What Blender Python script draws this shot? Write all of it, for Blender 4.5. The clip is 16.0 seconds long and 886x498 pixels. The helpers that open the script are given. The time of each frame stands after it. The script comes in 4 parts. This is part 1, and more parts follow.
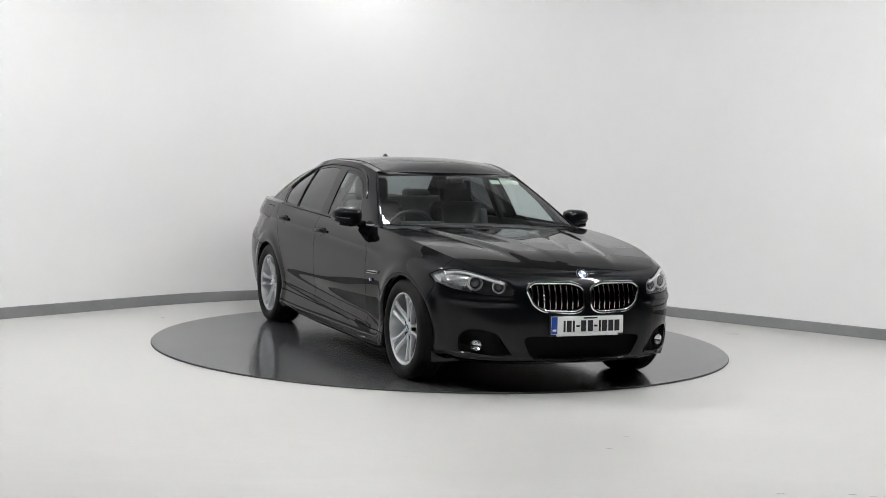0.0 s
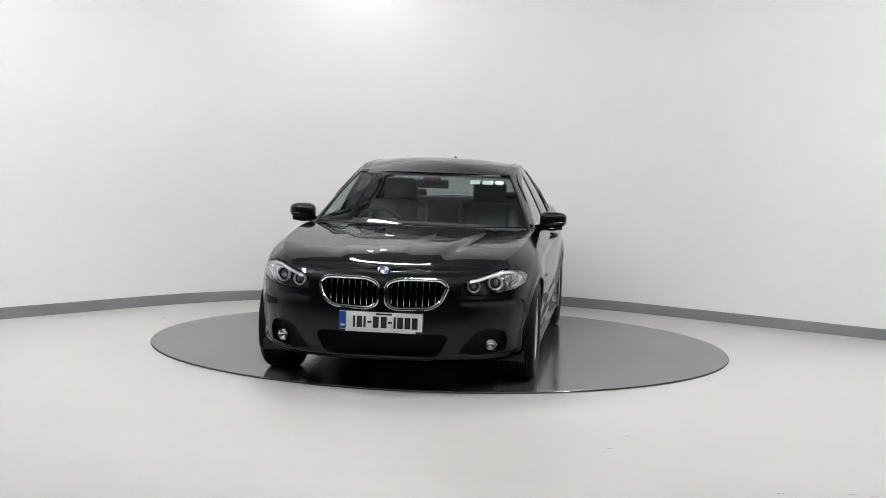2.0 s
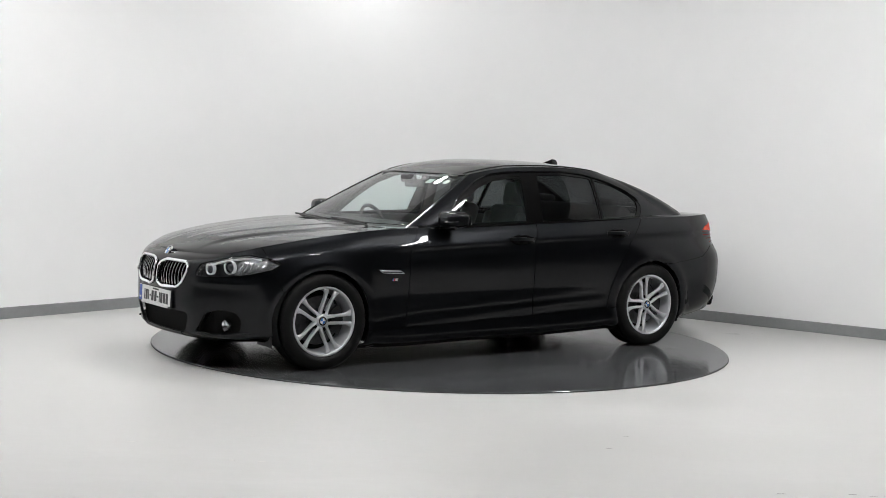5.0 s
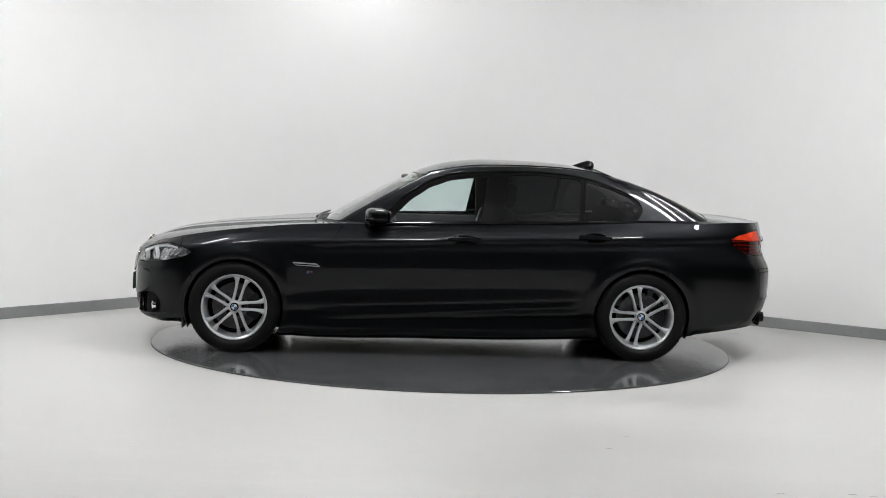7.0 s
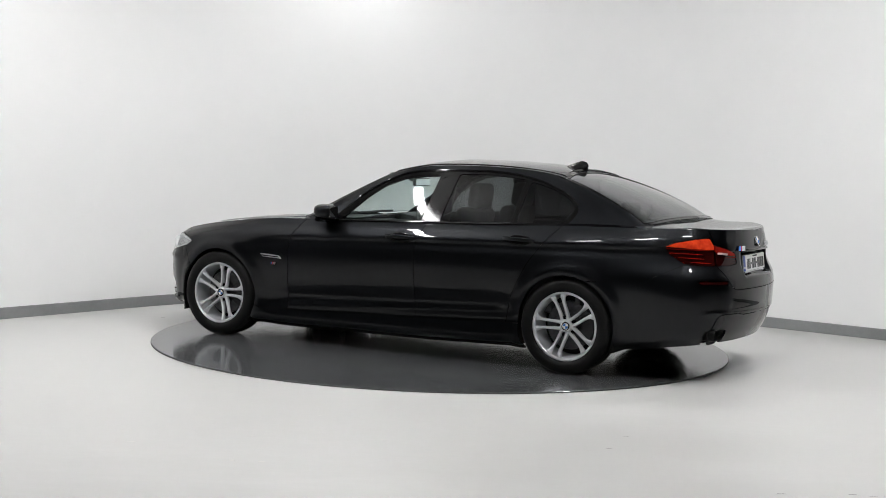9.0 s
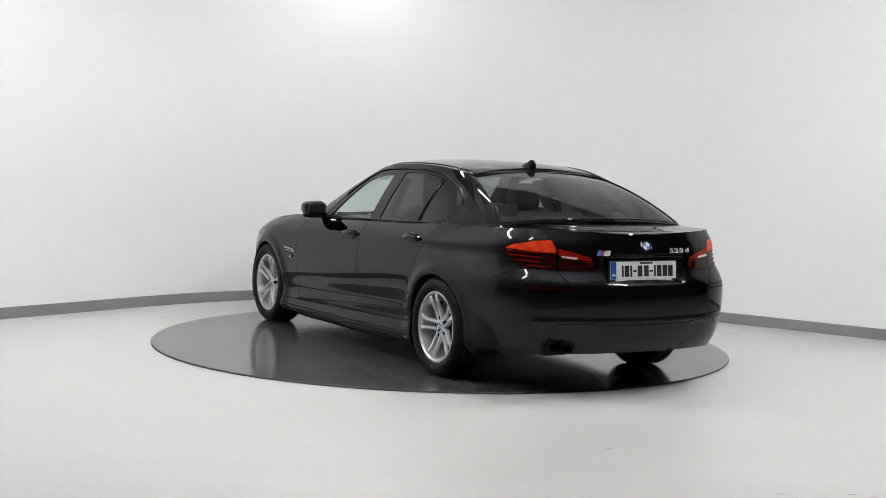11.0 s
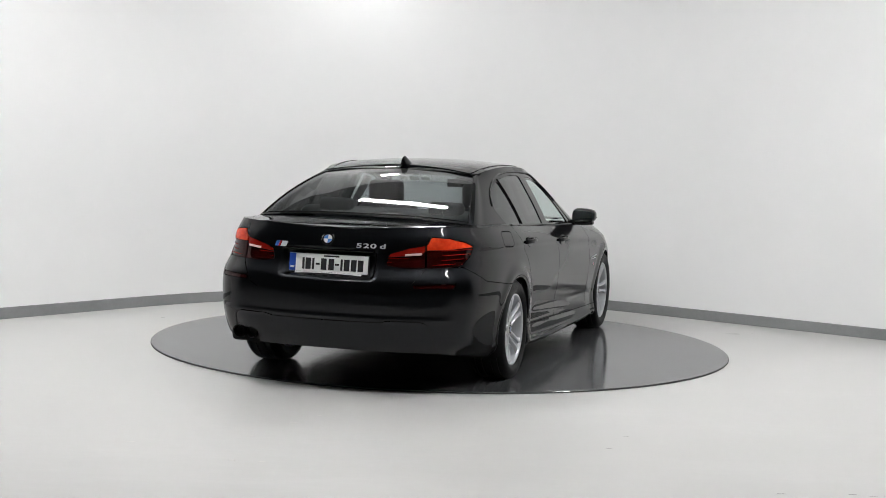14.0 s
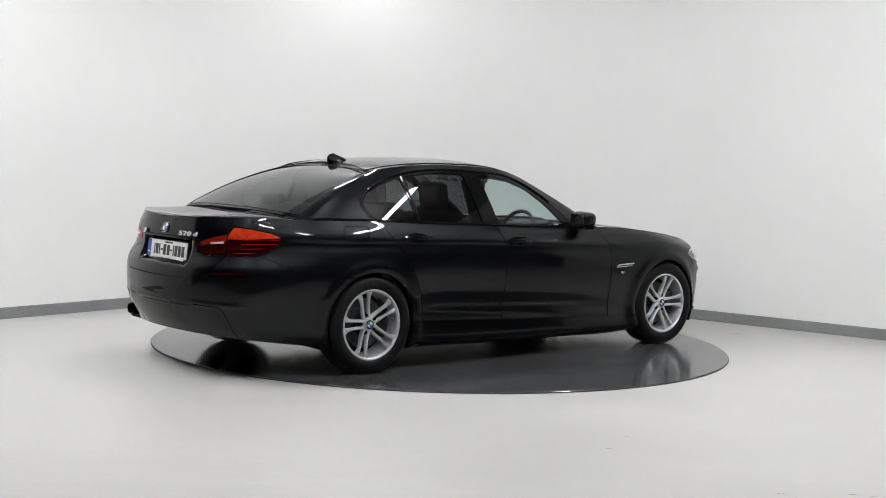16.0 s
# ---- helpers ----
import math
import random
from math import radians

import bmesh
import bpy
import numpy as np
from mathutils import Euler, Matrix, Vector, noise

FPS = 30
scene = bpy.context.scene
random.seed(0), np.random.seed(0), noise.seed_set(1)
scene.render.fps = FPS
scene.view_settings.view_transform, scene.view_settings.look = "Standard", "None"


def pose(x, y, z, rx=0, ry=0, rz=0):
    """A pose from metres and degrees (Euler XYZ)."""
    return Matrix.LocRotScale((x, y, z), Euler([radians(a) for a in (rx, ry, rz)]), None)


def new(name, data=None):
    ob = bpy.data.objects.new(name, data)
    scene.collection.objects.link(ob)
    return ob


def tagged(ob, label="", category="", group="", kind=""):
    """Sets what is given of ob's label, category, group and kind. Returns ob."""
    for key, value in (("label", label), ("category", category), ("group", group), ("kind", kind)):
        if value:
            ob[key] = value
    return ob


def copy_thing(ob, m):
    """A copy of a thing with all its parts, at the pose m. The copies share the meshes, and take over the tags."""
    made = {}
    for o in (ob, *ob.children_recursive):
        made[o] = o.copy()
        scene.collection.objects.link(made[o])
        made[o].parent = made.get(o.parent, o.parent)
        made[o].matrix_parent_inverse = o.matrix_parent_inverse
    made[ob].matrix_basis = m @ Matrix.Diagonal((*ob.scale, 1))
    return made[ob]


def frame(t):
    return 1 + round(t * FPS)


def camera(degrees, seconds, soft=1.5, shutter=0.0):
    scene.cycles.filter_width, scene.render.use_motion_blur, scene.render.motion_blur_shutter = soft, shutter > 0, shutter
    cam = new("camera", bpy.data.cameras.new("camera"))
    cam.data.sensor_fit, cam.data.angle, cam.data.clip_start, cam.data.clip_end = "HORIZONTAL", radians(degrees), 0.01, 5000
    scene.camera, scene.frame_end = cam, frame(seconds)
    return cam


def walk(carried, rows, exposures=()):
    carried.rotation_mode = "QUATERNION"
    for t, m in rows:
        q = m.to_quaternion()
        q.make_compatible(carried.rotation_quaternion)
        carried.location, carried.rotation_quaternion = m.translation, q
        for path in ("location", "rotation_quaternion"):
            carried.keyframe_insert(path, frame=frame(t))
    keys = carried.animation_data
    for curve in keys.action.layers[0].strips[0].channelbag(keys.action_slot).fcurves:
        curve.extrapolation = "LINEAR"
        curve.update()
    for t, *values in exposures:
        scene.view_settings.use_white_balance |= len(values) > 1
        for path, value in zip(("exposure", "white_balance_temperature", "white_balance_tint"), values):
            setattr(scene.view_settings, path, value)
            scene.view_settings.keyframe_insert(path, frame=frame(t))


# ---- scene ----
LENGTH = 16.0
cam = camera(35.989, LENGTH, soft=0.85)
EYE = pose(0, -10.698, 1.5214, 90 - 4.2327, 0, 0) @ pose(0, 0, 0, 0, 0, 1.822)
walk(cam, [(0, EYE), (LENGTH, EYE)])

# ---- world and light ----
world = bpy.data.worlds.new("world")
scene.world = world
world.use_nodes = True
world.node_tree.nodes["Background"].inputs[0].default_value = (0.02, 0.02, 0.021, 1)
world.node_tree.nodes["Background"].inputs[1].default_value = 0.5
scene.view_settings.exposure = 0.0
STRIP_POWER = 110.0


# ---- materials ----
def material(name, color, rough=0.5, metal=0.0, coat=0.0, coat_rough=0.03, spec=0.5, glow=0.0, glow_color=None):
    m = bpy.data.materials.new(name)
    m.use_nodes = True
    b = m.node_tree.nodes["Principled BSDF"]
    b.inputs["Base Color"].default_value = (*color, 1)
    b.inputs["Roughness"].default_value = rough
    b.inputs["Metallic"].default_value = metal
    b.inputs["Coat Weight"].default_value = coat
    b.inputs["Coat Roughness"].default_value = coat_rough
    b.inputs["Specular IOR Level"].default_value = spec
    if glow:
        b.inputs["Emission Color"].default_value = (*(glow_color or color), 1)
        b.inputs["Emission Strength"].default_value = glow
    return m


def vary(m, scale, low, high, rough=None, bump=0.0, bump_scale=None, detail=6.0, stretch=(1, 1, 1)):
    """Noise between two colours, two noise scales, an optional roughness span and fine relief."""
    t = m.node_tree
    n, l = t.nodes, t.links
    b = n["Principled BSDF"]
    co = n.new("ShaderNodeTexCoord")
    mp = n.new("ShaderNodeMapping")
    mp.inputs["Scale"].default_value = stretch
    l.new(co.outputs["Object"], mp.inputs["Vector"])
    big = n.new("ShaderNodeTexNoise")
    big.inputs["Scale"].default_value = scale
    big.inputs["Detail"].default_value = detail
    l.new(mp.outputs[0], big.inputs["Vector"])
    small = n.new("ShaderNodeTexNoise")
    small.inputs["Scale"].default_value = scale * 11
    small.inputs["Detail"].default_value = 4
    l.new(mp.outputs[0], small.inputs["Vector"])
    mix = n.new("ShaderNodeMath")
    mix.operation = "MULTIPLY_ADD"
    mix.inputs[1].default_value = 0.3
    l.new(small.outputs[0], mix.inputs[0])
    half = n.new("ShaderNodeMath")
    half.operation = "MULTIPLY"
    half.inputs[1].default_value = 0.7
    l.new(big.outputs[0], half.inputs[0])
    l.new(half.outputs[0], mix.inputs[2])
    ramp = n.new("ShaderNodeValToRGB")
    ramp.color_ramp.elements[0].position, ramp.color_ramp.elements[1].position = 0.32, 0.68
    ramp.color_ramp.elements[0].color, ramp.color_ramp.elements[1].color = (*low, 1), (*high, 1)
    l.new(mix.outputs[0], ramp.inputs[0])
    l.new(ramp.outputs[0], b.inputs["Base Color"])
    if rough:
        r = n.new("ShaderNodeMapRange")
        r.inputs["From Min"].default_value, r.inputs["From Max"].default_value = 0.3, 0.7
        r.inputs["To Min"].default_value, r.inputs["To Max"].default_value = rough
        l.new(mix.outputs[0], r.inputs[0])
        l.new(r.outputs[0], b.inputs["Roughness"])
    if bump:
        bt = n.new("ShaderNodeTexNoise")
        bt.inputs["Scale"].default_value = bump_scale or scale * 30
        bt.inputs["Detail"].default_value = 3
        l.new(mp.outputs[0], bt.inputs["Vector"])
        bp = n.new("ShaderNodeBump")
        bp.inputs["Strength"].default_value = bump
        bp.inputs["Distance"].default_value = 0.002
        l.new(bt.outputs[0], bp.inputs["Height"])
        l.new(bp.outputs[0], b.inputs["Normal"])
    return m


def glass(name, tint, ior=1.45, gloss_rough=0.0):
    """A thin pane: it lets tinted light through and mirrors by Fresnel."""
    m = bpy.data.materials.new(name)
    m.use_nodes = True
    t = m.node_tree
    n, l = t.nodes, t.links
    n.clear()
    out = n.new("ShaderNodeOutputMaterial")
    clear = n.new("ShaderNodeBsdfTransparent")
    clear.inputs[0].default_value = (*tint, 1)
    gloss = n.new("ShaderNodeBsdfGlossy")
    gloss.inputs["Color"].default_value = (1, 1, 1, 1)
    gloss.inputs["Roughness"].default_value = gloss_rough
    weight = n.new("ShaderNodeLayerWeight")
    weight.inputs[0].default_value = 0.5
    power = n.new("ShaderNodeMath")
    power.operation, power.inputs[1].default_value = "POWER", 5.0
    l.new(weight.outputs["Facing"], power.inputs[0])
    base = ((ior - 1) / (ior + 1)) ** 2
    fr = n.new("ShaderNodeMath")
    fr.operation, fr.inputs[1].default_value, fr.inputs[2].default_value = "MULTIPLY_ADD", 1 - base, base
    l.new(power.outputs[0], fr.inputs[0])
    mix = n.new("ShaderNodeMixShader")
    l.new(fr.outputs[0], mix.inputs[0])
    l.new(clear.outputs[0], mix.inputs[1])
    l.new(gloss.outputs[0], mix.inputs[2])
    l.new(mix.outputs[0], out.inputs[0])
    return m


M_PAINT = vary(material("black_metallic_paint", (0.014, 0.015, 0.017), 0.40, 1.0, coat=1.0, coat_rough=0.01, spec=0.0), 900, (0.0075, 0.0081, 0.0092), (0.0165, 0.0177, 0.0200), detail=2)
M_PAINT.node_tree.nodes["Principled BSDF"].inputs["Coat IOR"].default_value = 1.31
M_PAINT.node_tree.nodes["Principled BSDF"].inputs["Specular Tint"].default_value = (0.26, 0.26, 0.27, 1)
M_GLOSS = material("gloss_black_trim", (0.003, 0.003, 0.003), 0.06, spec=0.22)
M_PLASTIC = vary(material("black_plastic", (0.012, 0.012, 0.013), 0.55), 40, (0.008, 0.008, 0.009), (0.018, 0.018, 0.02), (0.45, 0.65))
# near-black for hidden parts, and for the shade inside openings and gaps
M_DARK = material("dark_cavity", (0.004, 0.004, 0.004), 0.8, spec=0.2)
M_CHROME = material("chrome", (0.78, 0.79, 0.80), 0.10, 1.0)
M_SATIN = vary(material("silver_alloy", (0.56, 0.57, 0.59), 0.34, 0.4, coat=0.3), 8, (0.52, 0.53, 0.55), (0.58, 0.59, 0.61), (0.30, 0.38))
M_STEEL = vary(material("brushed_steel", (0.3, 0.3, 0.31), 0.35, 1.0), 25, (0.06, 0.06, 0.062), (0.13, 0.13, 0.134), (0.35, 0.5))
M_RUBBER = vary(material("tyre_rubber", (0.016, 0.016, 0.016), 0.7, spec=0.2), 18, (0.002, 0.002, 0.002), (0.0045, 0.0045, 0.0045), (0.45, 0.6), 0.25, 300)
M_GLASS = glass("clear_green_glass", (0.84, 0.93, 0.91))
M_SCREEN = glass("windscreen_glass", (0.72, 0.78, 0.77), 1.45)
M_PRIVACY = glass("privacy_glass", (0.10, 0.105, 0.108), 1.42)
M_REAR = glass("rear_screen_glass", (0.40, 0.43, 0.435), 1.45)
M_LENS = glass("lamp_lens", (0.93, 0.94, 0.95), 1.4)
M_LAMPBOWL = vary(material("lamp_bowl_silver", (0.6, 0.6, 0.6), 0.2, 0.75, coat=0.3), 26, (0.30, 0.305, 0.31), (0.72, 0.72, 0.725), (0.10, 0.3), 0.5, 45)
M_LAMPDARK = vary(material("lamp_bowl_dark", (0.12, 0.12, 0.125), 0.3, 0.3), 18, (0.02, 0.02, 0.022), (0.06, 0.06, 0.062))
M_RING = material("lamp_ring_white", (0.62, 0.63, 0.64), 0.25)
M_RED = vary(material("red_lamp_lens", (0.35, 0.012, 0.008), 0.3, coat=0.6, spec=0.0), 30, (0.15, 0.006, 0.004), (0.24, 0.011, 0.006))
M_REDLIT = vary(material("orange_red_lamp_lens", (0.75, 0.08, 0.03), 0.3, coat=0.6, spec=0.0), 30, (0.46, 0.022, 0.008), (0.70, 0.065, 0.02))
M_REDDARK = material("dark_red_lamp_lens", (0.020, 0.0015, 0.0015), 0.3, coat=0.6, spec=0.0)
M_CLEARLAMP = material("clear_lamp_insert", (0.62, 0.45, 0.42), 0.2, coat=1.0)
M_PLATE = vary(material("number_plate_white", (0.78, 0.78, 0.77), 0.35), 20, (0.72, 0.72, 0.71), (0.82, 0.82, 0.81))
M_PLATEBLUE = material("number_plate_blue", (0.015, 0.06, 0.32), 0.35)
M_INK = material("plate_ink", (0.012, 0.012, 0.014), 0.4)
M_PALE = material("pale_plastic", (0.7, 0.7, 0.7), 0.4)
M_BADGEBLUE = material("badge_blue", (0.05, 0.16, 0.42), 0.25, coat=0.5)
M_BADGEWHITE = material("badge_white", (0.62, 0.62, 0.62), 0.25, coat=0.5)
M_BADGERED = material("badge_red", (0.45, 0.03, 0.03), 0.25)
M_SEAT = vary(material("grey_leather", (0.10, 0.105, 0.105), 0.5), 12, (0.065, 0.068, 0.069), (0.105, 0.109, 0.109), (0.4, 0.6), 0.2, 220)
M_TRIM = vary(material("dark_cabin_trim", (0.03, 0.03, 0.032), 0.6), 12, (0.022, 0.022, 0.024), (0.042, 0.042, 0.044), (0.5, 0.7))
M_LINER = vary(material("grey_headliner", (0.2, 0.2, 0.2), 0.9), 20, (0.16, 0.16, 0.16), (0.23, 0.23, 0.23))
M_MIRROR = material("mirror", (0.85, 0.86, 0.87), 0.02, 1.0)
M_STICKER = vary(material("paper_sticker", (0.62, 0.70, 0.62), 0.6), 60, (0.50, 0.60, 0.52), (0.75, 0.8, 0.74))
M_WALL = vary(material("white_wall_paint", (0.8, 0.8, 0.8), 0.55), 0.6, (0.84, 0.842, 0.845), (0.865, 0.865, 0.865), (0.4, 0.55), 0.05, 60)
M_FLOOR = vary(material("white_epoxy_floor", (0.76, 0.75, 0.73), 0.35), 0.9, (0.455, 0.451, 0.442), (0.560, 0.555, 0.547), (0.25, 0.5), 0.05, 80, stretch=(0.5, 1.6, 1))
M_BASE = vary(material("grey_baseboard_paint", (0.22, 0.225, 0.23), 0.5), 3, (0.20, 0.205, 0.21), (0.25, 0.255, 0.26))
M_TABLE = vary(material("grey_turntable_paint", (0.075, 0.078, 0.081), 0.2), 0.9, (0.052, 0.054, 0.057), (0.080, 0.082, 0.085), (0.09, 0.19))
M_TABLEEDGE = material("turntable_edge", (0.012, 0.012, 0.012), 0.6)
M_HALL = vary(material("dark_hall_paint", (0.012, 0.012, 0.013), 0.7), 1.5, (0.008, 0.008, 0.009), (0.016, 0.016, 0.017))
M_HALLFLOOR = vary(material("dark_concrete", (0.02, 0.02, 0.02), 0.7), 1.2, (0.014, 0.014, 0.014), (0.027, 0.027, 0.027), (0.6, 0.8))
M_CEILING = vary(material("grey_ceiling", (0.2, 0.2, 0.2), 0.8), 0.8, (0.18, 0.18, 0.18), (0.22, 0.22, 0.22))
M_LED = material("led_diffuser", (1, 1, 1), 0.5, glow=STRIP_POWER, glow_color=(1.0, 0.998, 0.995))
M_LEDCASE = material("lamp_casing", (0.6, 0.6, 0.6), 0.4)


# ---- mesh helpers ----
def mesh_object(name, V, F, mat, parent=None, label="", smooth=True, sharp=40):
    me = bpy.data.meshes.new(name)
    me.from_pydata([tuple(map(float, v[:3])) for v in V], [], [tuple(map(int, f)) for f in F])
    me.validate()
    me.materials.append(mat)
    if smooth:
        me.polygons.foreach_set("use_smooth", [True] * len(me.polygons))
        if sharp:
            me.set_sharp_from_angle(angle=radians(sharp))
    ob = new(name, me)
    if parent:
        ob.parent = parent
    if label:
        ob["label"] = label
    return ob


def part(name, bm, mat, parent=None, label="", sharp=40):
    """Links a bmesh as one mesh object under a thing or a part."""
    bmesh.ops.recalc_face_normals(bm, faces=bm.faces)
    me = bpy.data.meshes.new(name)
    bm.to_mesh(me)
    bm.free()
    me.materials.append(mat)
    me.polygons.foreach_set("use_smooth", [True] * len(me.polygons))
    me.set_sharp_from_angle(angle=radians(sharp))
    ob = new(name, me)
    if parent:
        ob.parent = parent
    if label:
        ob["label"] = label
    return ob


def box_bm(center, size, bevel=0.0, segments=2, m=None, bm=None):
    bm = bm or bmesh.new()
    made = bmesh.ops.create_cube(bm, size=1)["verts"]
    for v in made:
        v.co = Vector((v.co.x * size[0], v.co.y * size[1], v.co.z * size[2]))
    if bevel:
        edges = list({e for v in made for e in v.link_edges})
        made = list({v for f in bmesh.ops.bevel(bm, geom=edges, offset=bevel, segments=segments, affect="EDGES", profile=0.5)["faces"] for v in f.verts} | {v for v in made if v.is_valid})
    for v in made:
        v.co = (m @ v.co if m else v.co) + Vector(center)
    return bm


def lathe(profile, n=64, axis="y", closed=False):
    """Vertices and faces of a profile of (radius, along) turned about an axis."""
    V, F = [], []
    k = len(profile)
    for i in range(n):
        a = 2 * math.pi * i / n
        for r, h in profile:
            c, s = r * math.cos(a), r * math.sin(a)
            V.append((c, h, s) if axis == "y" else (h, c, s) if axis == "x" else (c, s, h))
    for i in range(n):
        for j in range(k if closed else k - 1):
            a, b = i * k + j, i * k + (j + 1) % k
            c, d = ((i + 1) % n) * k + (j + 1) % k, ((i + 1) % n) * k + j
            F.append((a, b, c, d))
    return V, F


def tube(path, radius, n=8, closed=False, squash=1.0):
    """A round bar along a path of points."""
    P = np.array(path, float)
    T = np.roll(P, -1, 0) - np.roll(P, 1, 0) if closed else np.gradient(P, axis=0)
    T /= np.linalg.norm(T, axis=1)[:, None] + 1e-12
    V, F = [], []
    up = np.array([0.0, 0, 1]) if abs(T[0][2]) < 0.9 else np.array([1.0, 0, 0])
    for p, t in zip(P, T):
        a = np.cross(t, up)
        a /= np.linalg.norm(a) + 1e-12
        b = np.cross(a, t)
        up = b
        for j in range(n):
            q = 2 * math.pi * j / n
            V.append(p + radius * (math.cos(q) * a * squash + math.sin(q) * b))
    m = len(P)
    for i in range(m if closed else m - 1):
        for j in range(n):
            F.append((i * n + j, i * n + (j + 1) % n, ((i + 1) % m) * n + (j + 1) % n, ((i + 1) % m) * n + j))
    if not closed:
        F += [tuple(range(n))[::-1], tuple((m - 1) * n + j for j in range(n))]
    return V, F


def prism(outline, depth, axis="x"):
    """A flat outline of two coordinates given a depth along an axis."""
    n = len(outline)
    V = []
    for h in (0, depth):
        for a, b in outline:
            V.append((h, a, b) if axis == "x" else (a, h, b) if axis == "y" else (a, b, h))
    F = [tuple(range(n)), tuple(range(2 * n - 1, n - 1, -1))] + [(i, i + n, (i + 1) % n + n, (i + 1) % n) for i in range(n)]
    return V, F


def moved(VF, m):
    return [m @ Vector(v) for v in VF[0]], VF[1]


def joined(*pieces):
    V, F = [], []
    for v, f in pieces:
        k = len(V)
        V += list(v)
        F += [tuple(i + k for i in g) for g in f]
    return V, F


def smooth_curve(points, n, closed=False):
    """Catmull-Rom through points, n steps a span."""
    P = np.array(points, float)
    Q = np.vstack([P[-1:], P, P[:2]]) if closed else np.vstack([2 * P[0] - P[1], P, 2 * P[-1] - P[-2]])
    out = []
    spans = len(P) if closed else len(P) - 1
    for i in range(spans):
        a, b, c, d = Q[i], Q[i + 1], Q[i + 2], Q[i + 3]
        for t in np.arange(n) / n:
            out.append(0.5 * (2 * b + (c - a) * t + (2 * a - 5 * b + 4 * c - d) * t * t + (3 * b - a - 3 * c + d) * t ** 3))
    if not closed:
        out.append(P[-1])
    return np.array(out)


def outline_distance(X, Y, poly):
    """Signed distance of points to a closed outline, negative inside."""
    P = np.array(poly, float)
    d = np.full(X.shape, 1e9)
    inside = np.zeros(X.shape, bool)
    for (ax, ay), (bx, by) in zip(P, np.roll(P, -1, 0)):
        ex, ey = bx - ax, by - ay
        t = np.clip(((X - ax) * ex + (Y - ay) * ey) / (ex * ex + ey * ey + 1e-15), 0, 1)
        d = np.minimum(d, np.hypot(X - ax - t * ex, Y - ay - t * ey))
        cross = ((ay > Y) != (by > Y)) & (X < (bx - ax) * (Y - ay) / (by - ay + 1e-15) + ax)
        inside ^= cross
    return np.where(inside, -d, d)


def clip(skin, f):
    """The piece of a skin (vertex rows, faces) where f <= 0, cut along f = 0."""
    V, F = skin
    keep = f <= 0
    V2, new_faces, cut = [V], [], {}
    count = len(V)
    extra = []
    for face in F:
        k = [keep[i] for i in face]
        if all(k):
            new_faces.append(face)
        elif any(k):
            g = []
            n = len(face)
            for i in range(n):
                a, b = face[i], face[(i + 1) % n]
                if keep[a]:
                    g.append(a)
                if keep[a] != keep[b]:
                    key = (a, b) if a < b else (b, a)
                    if key not in cut:
                        a2, b2 = key
                        t = f[a2] / (f[a2] - f[b2])
                        extra.append(V[a2] + t * (V[b2] - V[a2]))
                        cut[key] = count
                        count += 1
                    g.append(cut[key])
            if len(g) > 2:
                new_faces.append(tuple(g))
    if extra:
        V2.append(np.array(extra))
    V = np.vstack(V2)
    used = sorted({i for g in new_faces for i in g})
    index = {old: i for i, old in enumerate(used)}
    return V[used] if used else V[:0], [tuple(index[i] for i in g) for g in new_faces]


def grid_skin(G):
    """A skin from a grid of vertex rows."""
    n, m = G.shape[:2]
    F = [(i * m + j, i * m + j + 1, (i + 1) * m + j + 1, (i + 1) * m + j) for i in range(n - 1) for j in range(m - 1)]
    return G.reshape(n * m, -1), F


def normals_of(V, F):
    N = np.zeros((len(V), 3))
    for f in F:
        p = V[list(f), :3]
        c = np.zeros(3)
        for i in range(1, len(f) - 1):
            c += np.cross(p[i] - p[0], p[i + 1] - p[0])
        for i in f:
            N[i] += c
    return N / (np.linalg.norm(N, axis=1)[:, None] + 1e-15)


def mirrored(skin):
    V, F = skin
    W = V.copy()
    W[:, 1] *= -1
    return W, [f[::-1] for f in F]


def whole(skin):
    """A half skin and its mirror image, welded along the middle."""
    V, F = skin
    W, G = mirrored(skin)
    k = len(V)
    mid = {}
    place = []
    for i in range(k):
        place.append(i if abs(V[i, 1]) < 1e-5 else i + k)
    return np.vstack([V, W]), F + [tuple(place[i] for i in g) for g in G]


def panel(name, skin, mat, parent, label="", flange=0.012, shift=0.0):
    """A sheet-metal panel with its edges folded in, so that gaps between panels show depth."""
    V, F = skin
    V = np.array(V)[:, :3]
    if not len(F):
        return None
    N = normals_of(V, F)
    if shift:
        V = V + N * shift
    if flange:
        seen = {}
        for f in F:
            for a, b in zip(f, f[1:] + f[:1]):
                seen[(a, b)] = seen.get((a, b), 0) + 1
        rim = [(a, b) for (a, b) in seen if (b, a) not in seen]
        top, low, count = {}, {}, len(V)
        extra = []
        for a in {i for e in rim for i in e}:
            top[a], low[a] = count, count + 1
            count += 2
            extra += [V[a], V[a] - N[a] * flange]
        F = list(F) + [(top[b], top[a], low[a], low[b]) for a, b in rim]
        if extra:
            V = np.vstack([V, np.array(extra)])
    return mesh_object(name, V, F, mat, parent, label, sharp=0)


# ---- the place ----
STUDIO_Z = -0.012
TABLE_R = 2.236
U_L, U_R = Vector((-0.629, -0.777, 0)), Vector((0.799, -0.602, 0))


